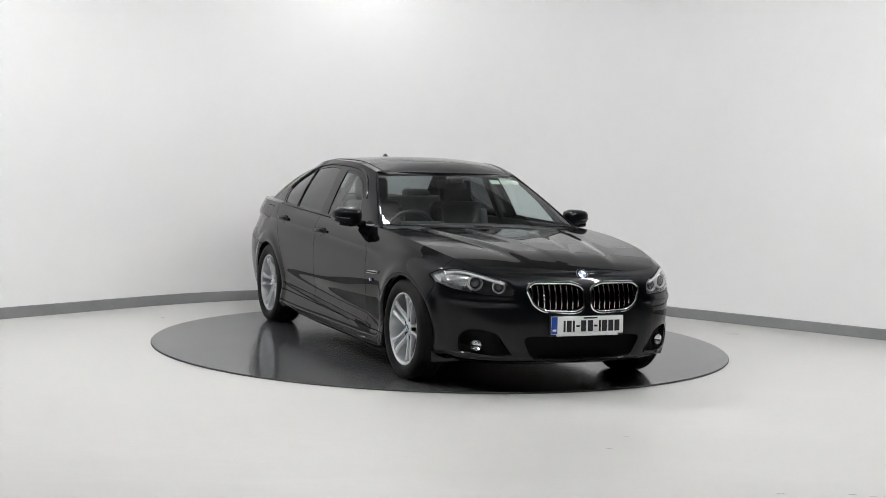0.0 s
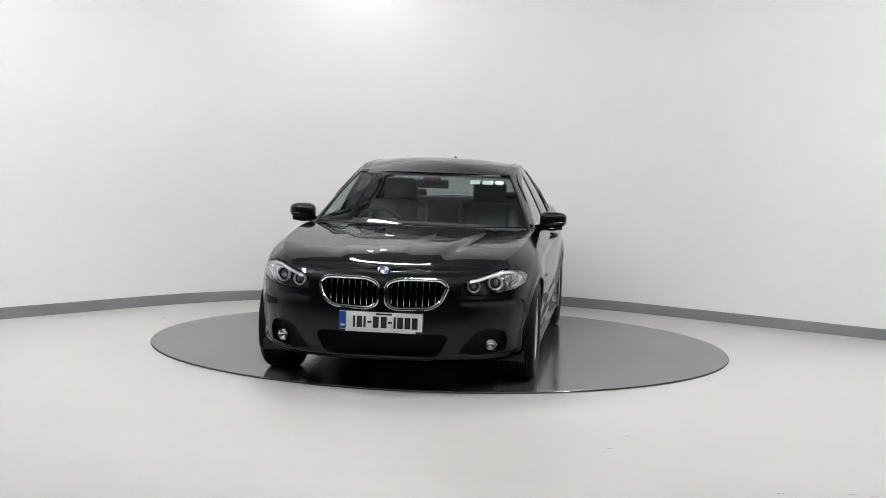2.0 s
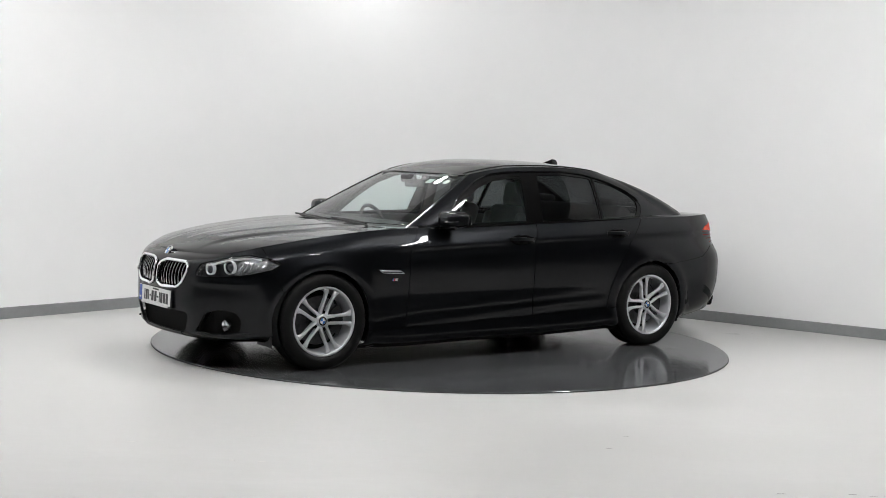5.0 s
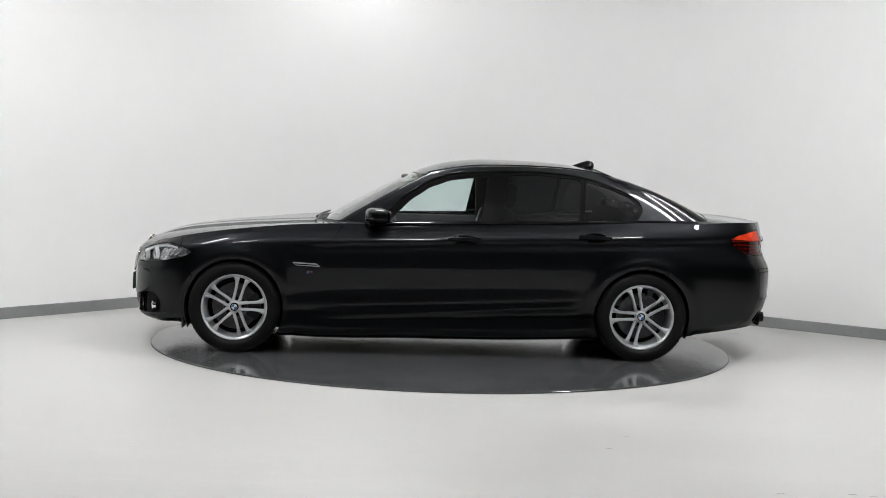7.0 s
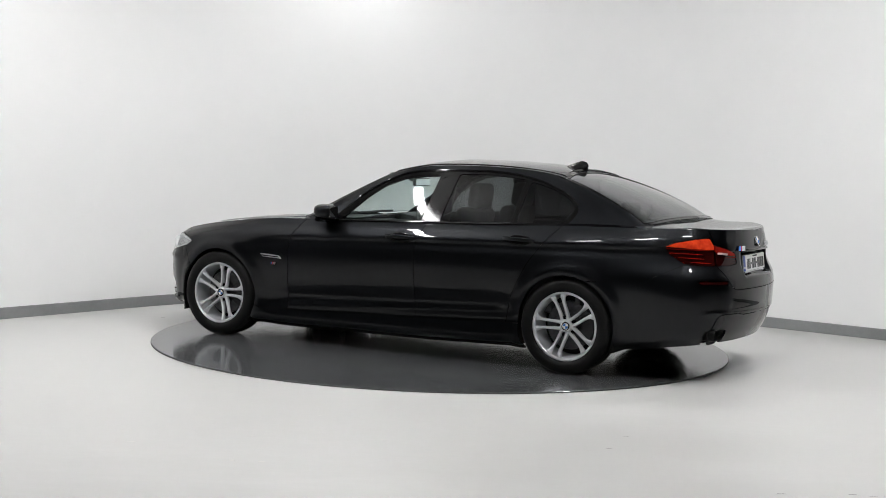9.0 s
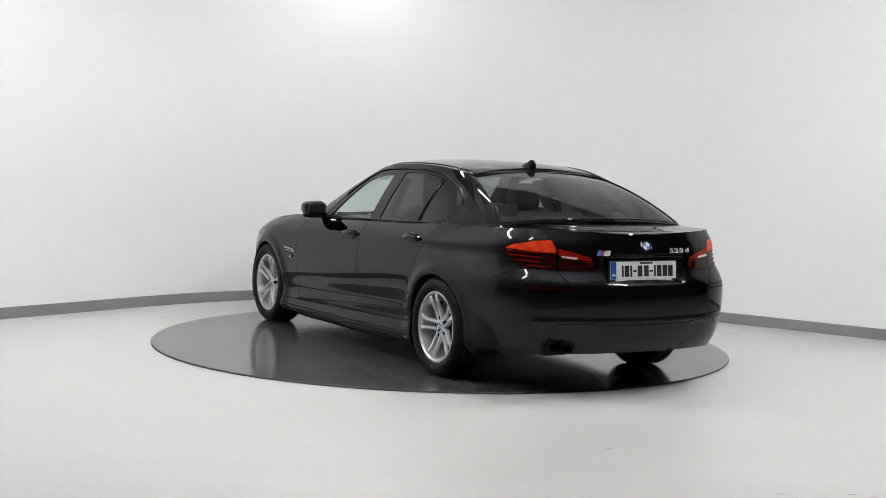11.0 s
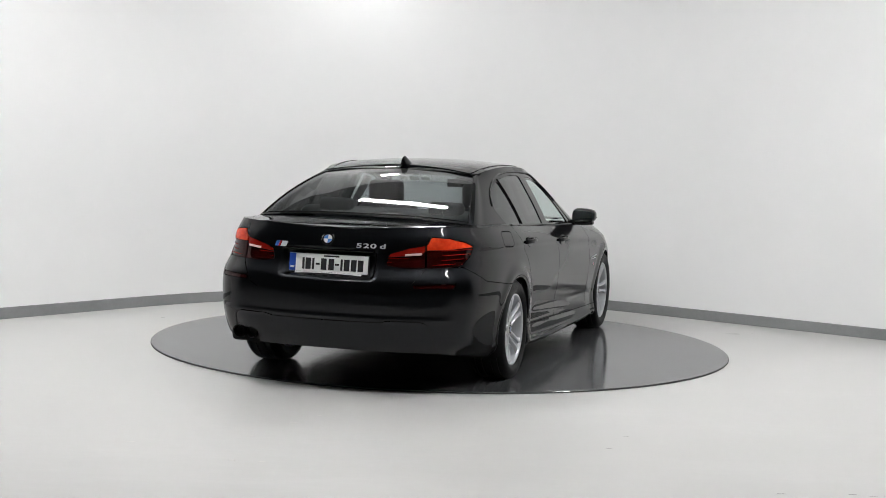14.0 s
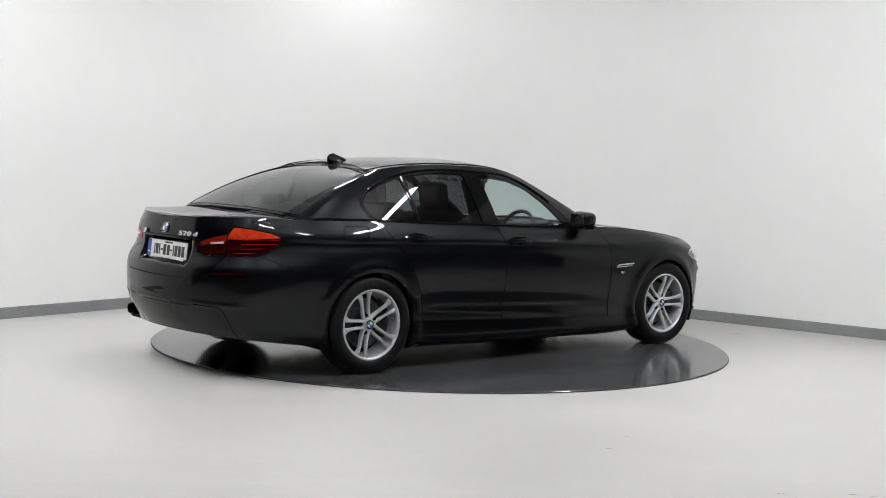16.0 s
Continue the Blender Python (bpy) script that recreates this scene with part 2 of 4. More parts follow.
def wall_plan():
    """The studio wall's inner line from one free end round the curved corner to the other."""
    a, b = Vector((-2.72, 1.70, 0)), Vector((2.02, 2.36, 0))
    pts = [a + U_L * d for d in np.linspace(5.0, 0.2, 14)]
    ta, tb = -U_L, U_R
    k = (b - a).length * 0.98
    for t in np.linspace(0, 1, 33):
        h = (2 * t ** 3 - 3 * t * t + 1, t ** 3 - 2 * t * t + t, -2 * t ** 3 + 3 * t * t, t ** 3 - t * t)
        pts.append(a * h[0] + ta * (h[1] * k * 1.25) + b * h[2] + tb * (h[3] * k * 1.25))
    pts += [b + U_R * d for d in np.linspace(0.2, 5.4, 15)]
    return [Vector((p.x, p.y, 0)) for p in pts]


def sweep(line, section):
    """A closed section of (inward, z) carried along a plan line, ends capped."""
    V, F = [], []
    n, k = len(line), len(section)
    for i, p in enumerate(line):
        t = (line[min(i + 1, n - 1)] - line[max(i - 1, 0)]).normalized()
        inward = Vector((t.y, -t.x, 0))
        for d, z in section:
            V.append(p + inward * d + Vector((0, 0, z)))
    for i in range(n - 1):
        for j in range(k):
            F.append((i * k + j, i * k + (j + 1) % k, (i + 1) * k + (j + 1) % k, (i + 1) * k + j))
    F += [tuple(range(k))[::-1], tuple((n - 1) * k + j for j in range(k))]
    return V, F


CEIL = 4.7


def build_place():
    line = wall_plan()
    V, F = sweep(line, [(0, STUDIO_Z), (0, CEIL), (-0.15, CEIL), (-0.15, STUDIO_Z)])
    tagged(mesh_object("wall_1", V, F, M_WALL, sharp=50), "smooth white studio wall with a curved corner", "wall", kind="structure")
    V, F = sweep(line, [(0.001, STUDIO_Z), (0.014, STUDIO_Z), (0.014, 0.078), (0.009, 0.084), (0.001, 0.084)])
    tagged(mesh_object("baseboard", V, F, M_BASE, sharp=30), "mid grey painted baseboard along the white wall", "baseboard", kind="structure")
    V, F = prism([(-12, -5.3), (12, -5.3), (12, 5.2), (-12, 5.2)], -0.12, "z")
    tagged(mesh_object("floor", [(x, y, z + STUDIO_Z) for x, y, z in V], F, M_FLOOR, smooth=False), "off-white epoxy studio floor with faint scuffs", "floor", kind="structure")
    V, F = prism([(-12, -17), (12, -17), (12, -5.3), (-12, -5.3)], -0.12, "z")
    tagged(mesh_object("floor_hall", [(x, y, z + STUDIO_Z) for x, y, z in V], F, M_HALLFLOOR, smooth=False), "dark concrete floor of the hall", "floor", kind="structure")
    for i, (c, s) in enumerate((((-12.1, -5.9, 2.5), (0.2, 22.4, 5.4)), ((12.1, -5.9, 2.5), (0.2, 22.4, 5.4)), ((0, -17.1, 2.5), (24, 0.2, 5.4)), ((0, 5.3, 2.5), (24, 0.2, 5.4)))):
        tagged(part(f"wall_{i + 2}", box_bm(c, s), M_HALL), "plain dark wall of the surrounding hall", "wall", kind="structure")
    tagged(part("ceiling", box_bm((0, -0.6, CEIL + 0.1), (23.9, 11.6, 0.16)), M_CEILING), "plain grey studio ceiling", "ceiling", kind="structure")
    tagged(part("ceiling_hall", box_bm((0, -11.7, CEIL + 0.1), (23.9, 10.6, 0.16)), M_HALL), "dark ceiling of the hall", "ceiling", kind="structure")
    # floor marks
    rng = random.Random(4)
    for k in range(7):
        x, y = rng.uniform(-1.6, 1.0), rng.uniform(-4.4, -2.6)
        o = []
        for i in range(9):
            a = 2 * math.pi * i / 9
            o.append((x + 0.022 * math.cos(a) * rng.uniform(0.5, 1.2), y + 0.012 * math.sin(a) * rng.uniform(0.5, 1.2)))
        V, F = prism(o, 0.0006, "z")
        tagged(mesh_object("scuff_mark", [(a, b, c + STUDIO_Z + 0.0004) for a, b, c in V], F, M_SCUFF, smooth=False), "small grey scuff on the pale floor", "mark", "floor scuffs", "stuff")
    # lamps
    for (x, y, length, turn) in LAMPS:
        lamp = new("ceiling_lamp")
        drop = 0.95 if y > 0 else 0.75
        lamp.matrix_world = pose(x, y, CEIL - drop, 0, 0, turn)
        tagged(lamp, "white linear lamp hung on rods under the ceiling", "ceiling lamp", "studio ceiling lamps")
        part("casing", box_bm((0, 0, -0.03), (length + 0.04, 0.16, 0.05), 0.006), M_LEDCASE, lamp)
        part("diffuser", box_bm((0, 0, -0.062), (length, 0.13, 0.018), 0.006), M_LED, lamp, "glowing white diffuser")
        # second glowing face, added to brighten the ceiling and upper walls
        part("upward_fill", box_bm((0, 0, 0.0), (length, 0.13, 0.016), 0.006), M_LED, lamp, "added glowing face that brightens ceiling and upper walls")
        for s in (1, -1):
            part("rod", box_bm((s * length * 0.4, 0, drop / 2 + 0.01), (0.012, 0.012, drop)), M_LEDCASE, lamp)


M_SCUFF = material("scuff_grey", (0.60, 0.59, 0.57), 0.5)
# x, y, length, turn about z; the fourth is added only for symmetry
LAMPS = ((-0.80, 2.45, 0.22, 12), (-0.62, 0.22, 1.25, -30), (3.0, -1.70, 2.1, -52), (-3.2, -1.7, 1.7, 51), (-2.3, -4.2, 1.0, 4), (0.1, -4.2, 1.0, 0), (2.4, -4.2, 1.0, -4))


def build_turntable():
    table = tagged(new("turntable"), "round mid grey painted steel turntable with a dark edge", "turntable")
    V, F = lathe([(0, 0), (0.6, 0), (1.2, 0), (1.8, 0), (TABLE_R - 0.006, 0), (TABLE_R - 0.002, -0.003)], 160, "z")
    mesh_object("table_top", V, [f[::-1] for f in F], M_TABLE, table, sharp=20)
    V, F = lathe([(TABLE_R - 0.002, -0.003), (TABLE_R, -0.004), (TABLE_R + 0.002, STUDIO_Z + 0.001), (TABLE_R - 0.2, STUDIO_Z + 0.001)], 160, "z")
    mesh_object("table_edge", V, [f[::-1] for f in F], M_TABLEEDGE, table, "thin dark edge", sharp=20)
    return table


# ---- the car: x forward, y to its left, z up from the ground ----
WB = 1.484
HUB_Z = 0.33
# plan of the widest line from the nose's middle to the tail's middle
PLAN_X = (2.314, 2.296, 2.232, 2.100, 1.88, WB, 0.95, 0.3, -0.4, -1.0, -WB, -1.945, -2.30, -2.475, -2.567, -2.598)
PLAN_Y = (0, 0.27, 0.52, 0.72, 0.856, 0.920, 0.926, 0.930, 0.932, 0.934, 0.936, 0.914, 0.830, 0.655, 0.34, 0)
Z_COLS = (0, 2, 3, 4, 5, 6, 8, 10, 12, 13, 15)
INSET_COLS = (0, 2, 4, 5, 9.2, 10.8, 12.2, 15)
# heights at Z_COLS; insets at nose, side and tail
ROWS = (
    ((0.19, 0.19, 0.19, 0.20, 0.17, 0.122, 0.132, 0.168, 0.25, 0.265, 0.27), (0.10, 0.075, 0.090)),
    ((0.24, 0.24, 0.24, 0.24, 0.21, 0.175, 0.185, 0.225, 0.32, 0.34, 0.35), (0.035, 0.018, 0.048)),
    ((0.36, 0.36, 0.36, 0.36, 0.34, 0.33, 0.35, 0.37, 0.44, 0.45, 0.46), (0.006, 0.030, 0.012)),
    ((0.48, 0.48, 0.48, 0.49, 0.50, 0.50, 0.52, 0.54, 0.57, 0.58, 0.58), (0.0, 0.010, 0.0)),
    ((0.60, 0.60, 0.61, 0.63, 0.66, 0.66, 0.68, 0.70, 0.70, 0.70, 0.69), (0.006, 0.0, 0.008)),
    ((0.68, 0.685, 0.70, 0.735, 0.79, 0.80, 0.82, 0.835, 0.82, 0.81, 0.80), (0.026, 0.007, 0.052)),
    ((0.728, 0.735, 0.752, 0.790, 0.850, 0.885, 0.915, 0.945, 0.95, 0.945, 0.925), (0.062, 0.036, 0.060)),
    ((0.755, 0.765, 0.788, 0.834, 0.893, 0.944, 0.975, 1.018, 1.036, 1.034, 1.022), (0.115, 0.078, 0.078)),
)


def catmull(P, n):
    """Interpolates a stack of points along axis 0, n steps a span, with the first and last spans carried on."""
    Q = np.concatenate([(2 * P[0] - P[1])[None], P, (2 * P[-1] - P[-2])[None]])
    return catmull_padded(Q, n)


def catmull_padded(Q, n):
    out = []
    for i in range(len(Q) - 3):
        a, b, c, d = Q[i], Q[i + 1], Q[i + 2], Q[i + 3]
        for t in np.arange(n) / n:
            out.append(0.5 * (2 * b + (c - a) * t + (2 * a - 5 * b + 4 * c - d) * t * t + (3 * b - a - 3 * c + d) * t ** 3))
    out.append(Q[-2])
    return np.array(out)


def mirror_pad(P):
    """Adds the neighbour across the middle plane at both ends."""
    flip = np.array([1, -1, 1])
    return np.concatenate([(P[1] * flip)[None], P, (P[-2] * flip)[None]])


def belt_cage():
    px, py = np.array(PLAN_X), np.array(PLAN_Y)
    tx, ty = np.gradient(px), np.gradient(py)
    tx[0] = tx[-1] = 0
    nx, ny = ty, -tx
    L = np.hypot(nx, ny)
    nx, ny = nx / L, ny / L
    cols = np.arange(16)
    cage = []
    for zs, (fi, si, ri) in ROWS:
        z = np.interp(cols, Z_COLS, zs)
        ins = np.interp(cols, INSET_COLS, (fi, fi, 0.5 * (fi + si), si, si, 0.5 * (si + ri), ri, ri))
        # the wings and hips draw in towards the top
        k = len(cage)
        ins = ins + np.interp(cols, (3, 4, 5, 6, 8, 10.5, 12, 13, 14), (0, 0.7, 1, 0.55, 0, 0.25, 1.3, 1.15, 0.2)) * (0, 0, 0, 0, 0, 0.008, 0.022, 0.038)[k]
        row = np.stack([px - nx * ins, py - ny * ins, z], -1)
        row[0, 1] = row[-1, 1] = 0
        cage.append(row)
    return np.array(cage)


NC, NR = 24, 10
HOOD_X = (0.55, 0.75, 1.006, 1.232, 1.458, 1.685, 1.912, 2.094, 2.16, 2.20, 2.22)
HOOD_Z = (0.968, 0.956, 0.940, 0.926, 0.909, 0.886, 0.854, 0.810, 0.786, 0.767, 0.755)
DECK_X = (-2.50, -2.47, -2.42, -2.30, -2.10, -1.90, -1.5)
DECK_Z = (1.021, 1.027, 1.026, 1.031, 1.052, 1.078, 1.10)
ROOF_X = (-1.30, -1.21, -0.988, -0.767, -0.546, -0.235, -0.014, 0.10, 0.185)
ROOF_Z = (1.364, 1.388, 1.423, 1.438, 1.443, 1.436, 1.402, 1.367, 1.334)


def smooth_lookup(x, X, Z):
    """A smooth curve through knots, read at x."""
    X, Z = np.array(X, float), np.array(Z, float)
    m = np.gradient(Z, X)
    i = np.clip(np.searchsorted(X, x) - 1, 0, len(X) - 2)
    h = X[i + 1] - X[i]
    t = np.clip((x - X[i]) / h, 0, 1)
    return (2 * t ** 3 - 3 * t * t + 1) * Z[i] + (t ** 3 - 2 * t * t + t) * h * m[i] + (3 * t * t - 2 * t ** 3) * Z[i + 1] + (t ** 3 - t * t) * h * m[i + 1]


def step(t):
    t = np.clip(t, 0, 1)
    return t * t * (3 - 2 * t)


def crease_line(x):
    return np.interp(x, (-2.3, -1.5, -0.3, 0.8, 1.2), (0.915, 0.895, 0.86, 0.815, 0.80))


def belt_skin():
    cage = belt_cage()
    dense = catmull(cage, NR)
    dense = np.moveaxis(dense, 1, 0)
    dense = np.concatenate([(dense[1] * [1, -1, 1])[None], dense, (dense[-2] * [1, -1, 1])[None]])
    dense = np.moveaxis(catmull_padded(dense, NC), 0, 1)
    s = np.broadcast_to(np.linspace(0, 15, dense.shape[1]), dense.shape[:2])
    G = np.concatenate([dense, s[..., None]], -1)
    V, F = grid_skin(G)
    N = normals_of(V, F)
    x, y, z = V[:, 0].copy(), V[:, 1].copy(), V[:, 2].copy()
    side = step((V[:, 3] - 4.2) / 0.8) * step((12.3 - V[:, 3]) / 1.2)
    # crease through the door handles, a soft hollow below it
    h = z - crease_line(x)
    crease = np.where(h > 0, np.exp(-(h / 0.045) ** 2), np.exp(-(h / 0.012) ** 2) - 0.9 * np.exp(-((h + 0.04) / 0.03) ** 2))
    d = 0.0065 * crease * side * step((1.15 - x) / 0.35)
    # rising crease low on the doors
    low = z - np.interp(x, (-1.2, 0.9), (0.425, 0.315))
    d += (0.006 * np.exp(-((low + 0.025) / 0.03) ** 2) - 0.005 * np.exp(-((low - 0.05) / 0.05) ** 2)) * side * step((x + 1.15) / 0.25) * step((1.0 - x) / 0.25)
    # arches
    for cx in (WB, -WB):
        r = np.hypot(x - cx, z - HUB_Z)
        d += 0.012 * np.exp(-((r - 0.385) / 0.045) ** 2) * step((y - 0.5) / 0.2)
    # front: ledge under the lamps and a soft fold above the intakes
    front = step((3.9 - V[:, 3]) / 0.6)
    d += front * (0.010 * np.exp(-((z - 0.585) / 0.022) ** 2) * step((V[:, 3] - 1.6) / 0.5) + 0.012 * np.exp(-((z - 0.225) / 0.03) ** 2))
    # rear: fold in the bumper, boot overhang
    rear = step((V[:, 3] - 12.2) / 0.6)
    d += rear * (0.006 * np.exp(-((z - 0.475) / 0.015) ** 2))
    V[:, :3] += N * d[:, None]
    # niche of the rear number plate
    inset = step((0.315 - y) / 0.025) * step((z - 0.705) / 0.03) * step((0.885 - z) / 0.02) * (x < -2.2)
    V[:, 0] += 0.045 * inset
    return V, F


def top_skin(edge, lo, hi, X, Z, power, nv=26, taper=None):
    """A crowned top between an edge curve (with its column numbers) and the middle plane."""
    keep = (edge[:, 3] >= lo) & (edge[:, 3] <= hi)
    E = edge[keep]
    v = np.linspace(0, 1, nv) ** 1.25
    G = np.zeros((nv, len(E), 4))
    zc = smooth_lookup(E[:, 0], X, Z)
    for i, t in enumerate(v):
        w = 1 - t
        G[i, :, 0] = E[:, 0]
        G[i, :, 1] = E[:, 1] * w
        G[i, :, 2] = zc + (E[:, 2] - zc) * w ** power
        G[i, :, 3] = E[:, 3]
    G[-1, :, 1] = 0
    return G


# cabin: columns from the windscreen's middle round the side to the rear screen's middle, at the belt, the roof edge, and the swell between
CABIN_LOW = ((0.905, 0, 0.940), (0.885, 0.40, 0.942), (0.80, 0.735, 0.948), (0.68, 0.822, 0.945), (0.25, 0.838, 0.945), (-0.40, 0.840, 0.962),
             (-0.95, 0.840, 0.985), (-1.40, 0.828, 1.00), (-1.80, 0.785, 1.012), (-1.985, 0.705, 1.045), (-2.035, 0.36, 1.068), (-2.045, 0, 1.072))
CABIN_HIGH = ((0.185, 0, 1.334), (0.172, 0.30, 1.334), (0.115, 0.545, 1.327), (0.03, 0.585, 1.345), (-0.22, 0.602, 1.386), (-0.55, 0.608, 1.399),
              (-0.85, 0.602, 1.396), (-1.10, 0.585, 1.377), (-1.25, 0.56, 1.352), (-1.275, 0.525, 1.343), (-1.225, 0.28, 1.375), (-1.21, 0, 1.388))
CABIN_SWELL = ((0.006, 0, 0.012), (0.006, 0, 0.012), (0.004, 0.006, 0.008), (0, 0.006, 0.006), (0, 0.010, 0.004), (0, 0.011, 0.003),
               (0, 0.011, 0.003), (0, 0.010, 0.006), (-0.01, 0.010, 0.018), (-0.012, 0.005, 0.028), (-0.012, 0, 0.03), (-0.012, 0, 0.03))


def cabin_skin():
    a, b, c = np.array(CABIN_LOW), np.array(CABIN_HIGH), np.array(CABIN_SWELL)
    rows = []
    for f in np.linspace(0, 1, 49):
        P = a + (b - a) * f + 4 * f * (1 - f) * c
        Q = catmull_padded(mirror_pad(P), NC)
        s = np.linspace(0, 11, len(Q))
        rows.append(np.concatenate([Q, s[:, None], np.full((len(Q), 1), f)], -1))
    return grid_skin(np.array(rows))


GAP = 0.0028


def take(skin, f):
    """Splits a skin in two along f = 0, a panel gap apart: inside, outside."""
    return clip(skin, f + GAP), clip(skin, GAP - f)


def both(name, skin, mat, car, label="", **more):
    return [panel(name, skin, mat, car, label, **more), panel(name, mirrored(skin), mat, car, label, **more)]


def rounded(poly, r, n=5):
    """An outline with its corners rounded."""
    P = [Vector(p) for p in poly]
    out = []
    for i, p in enumerate(P):
        a, b = P[i - 1], P[(i + 1) % len(P)]
        k = min(r, (a - p).length * 0.45, (b - p).length * 0.45)
        u, w = p + (a - p).normalized() * k, p + (b - p).normalized() * k
        for t in np.linspace(0, 1, n):
            out.append(tuple(u * (1 - t) ** 2 + p * 2 * t * (1 - t) + w * t * t))
    return out


KIDNEY = rounded([(0.022, 0.675), (0.028, 0.548), (0.085, 0.522), (0.30, 0.530), (0.365, 0.570), (0.405, 0.668), (0.36, 0.705), (0.10, 0.706)], 0.085, 9)
INTAKE = rounded([(-0.30, 0.212), (0.30, 0.212), (0.36, 0.235), (0.435, 0.372), (-0.435, 0.372), (-0.36, 0.235)], 0.09, 9)
SIDE_INTAKE = rounded([(0.465, 0.246), (0.60, 0.236), (0.752, 0.258), (0.762, 0.350), (0.735, 0.402), (0.66, 0.410), (0.57, 0.385), (0.52, 0.310)], 0.025)
GLASS_FRONT = rounded([(0.40, 0.965), (0.235, 1.135), (0.09, 1.245), (-0.06, 1.302), (-0.20, 1.322), (-0.345, 1.328), (-0.285, 0.985)], 0.02)
GLASS_REAR = rounded([(-0.435, 0.985), (-0.50, 1.337), (-0.75, 1.344), (-1.04, 1.318), (-1.010, 1.012)], 0.02)
GLASS_QUARTER = rounded([(-1.045, 1.012), (-1.078, 1.308), (-1.26, 1.262), (-1.40, 1.198), (-1.462, 1.135), (-1.44, 1.08), (-1.385, 1.024)], 0.03)
DAYLIGHT = rounded([(0.56, 0.90), (0.47, 0.985), (0.266, 1.170), (0.10, 1.275), (-0.06, 1.335), (-0.20, 1.352), (-0.45, 1.364), (-0.76, 1.366), (-0.968, 1.350),
                    (-1.174, 1.305), (-1.36, 1.235), (-1.46, 1.170), (-1.495, 1.118), (-1.468, 1.06), (-1.39, 0.98), (-1.30, 0.88)], 0.05)


def build_car():
    car = tagged(new("car"), "glossy black metallic saloon car with silver alloy wheels on a turntable", "car")
    belt = belt_skin()
    full_belt = belt
    top_row = belt[0][-(15 * NC + 1):]
    cabin = cabin_skin()
    cabin_whole = cabin[0]
    roof_edge = cabin[0][-(11 * NC + 1):, :4]

    def front_x(y, z):
        """The skin's x at the nose for a given y and z."""
        W = full_belt[0]
        W = W[W[:, 0] > 1.5]
        d = (W[:, 1] - abs(y)) ** 2 + (W[:, 2] - z) ** 2
        k = np.argsort(d)[:4]
        w = 1 / (d[k] + 1e-7)
        return float((W[k, 0] * w).sum() / w.sum())

    def rear_x(y, z):
        W = full_belt[0]
        W = W[W[:, 0] < -2.0]
        d = (W[:, 1] - abs(y)) ** 2 + (W[:, 2] - z) ** 2
        k = np.argsort(d)[:4]
        w = 1 / (d[k] + 1e-7)
        return float((W[k, 0] * w).sum() / w.sum())

    def side_y(x, z):
        """The cabin side's y at x and z."""
        W = cabin_whole[(cabin_whole[:, 3] > 2.6) & (cabin_whole[:, 3] < 9)]
        d = (W[:, 0] - x) ** 2 + (W[:, 2] - z) ** 2
        k = np.argsort(d)[:4]
        w = 1 / (d[k] + 1e-7)
        return float((W[k, 1] * w).sum() / w.sum())

    # added black shell behind the panel gaps: blocks light leaks, keeps gaps dark
    inner = belt
    for cx in (WB, -WB):
        inner = clip(inner, 0.40 - np.hypot(inner[0][:, 0] - cx, inner[0][:, 2] - HUB_Z))
    nose_hole = outline_distance(inner[0][:, 1], inner[0][:, 2], KIDNEY)
    nose_hole = np.minimum(nose_hole, outline_distance(inner[0][:, 1], inner[0][:, 2], INTAKE))
    nose_hole = np.minimum(nose_hole, outline_distance(inner[0][:, 1], inner[0][:, 2], SIDE_INTAKE))
    inner = clip(inner, np.where(inner[0][:, 0] > 1.9, -nose_hole - 0.005, -1.0))
    lampy = np.minimum(lamp_field(inner[0]), tail_field(inner[0]))
    inner = clip(inner, -lampy - 0.004)
    panel("gap_backing", whole(inner), M_DARK, car, "added black shell that keeps the panel gaps dark", flange=0, shift=-0.016)

    # wheel arches
    for cx in (WB, -WB):
        belt = clip(belt, 0.353 - np.hypot(belt[0][:, 0] - cx, belt[0][:, 2] - HUB_Z))
    # lamps
    head, belt = take(belt, lamp_field(belt[0]))
    tail, belt = take(belt, tail_field(belt[0]))
    # sills below the doors
    x, z = belt[0][:, 0], belt[0][:, 2]
    sill, belt = take(belt, np.maximum(np.maximum(z - np.interp(x, (-1.2, 0.95), (0.325, 0.255)), np.abs(x + 0.02) - 1.42), 0 * x - 1))
    both("sill", sill, M_PAINT, car, "body-coloured side skirt")
    # front bumper
    V = belt[0]
    seam = np.interp(V[:, 2], (0.2, 0.52, 0.66, 0.70), (1.70, 1.78, 1.86, 1.88))
    f = np.where(V[:, 0] > 1.2, np.maximum(seam - V[:, 0], -1), 1.0)
    bumper, belt = take(belt, f)
    # openings of the nose
    for poly in (KIDNEY, INTAKE, SIDE_INTAKE):
        bumper = clip(bumper, -outline_distance(bumper[0][:, 1], bumper[0][:, 2], poly))
    panel("front_bumper", whole(bumper), M_PAINT, car, flange=0.02)
    # rear: boot lid face, bumper
    V = belt[0]
    lid = np.maximum(outline_distance(V[:, 1], V[:, 2], [(-0.7, 1.2), (-0.7, 0.66), (-0.47, 0.63), (0.47, 0.63), (0.52, 0.655), (0.60, 0.78), (0.598, 1.2)]), V[:, 0] + 2.25)
    boot, belt = take(belt, lid)
    V = belt[0]
    line = np.interp(V[:, 0], (-2.6, -2.27, -2.08, -1.70), (0.80, 0.795, 0.70, 0.655))
    f = np.maximum(V[:, 2] - line, V[:, 0] + 1.6)
    rear_bumper, belt = take(belt, f)
    V = rear_bumper[0]
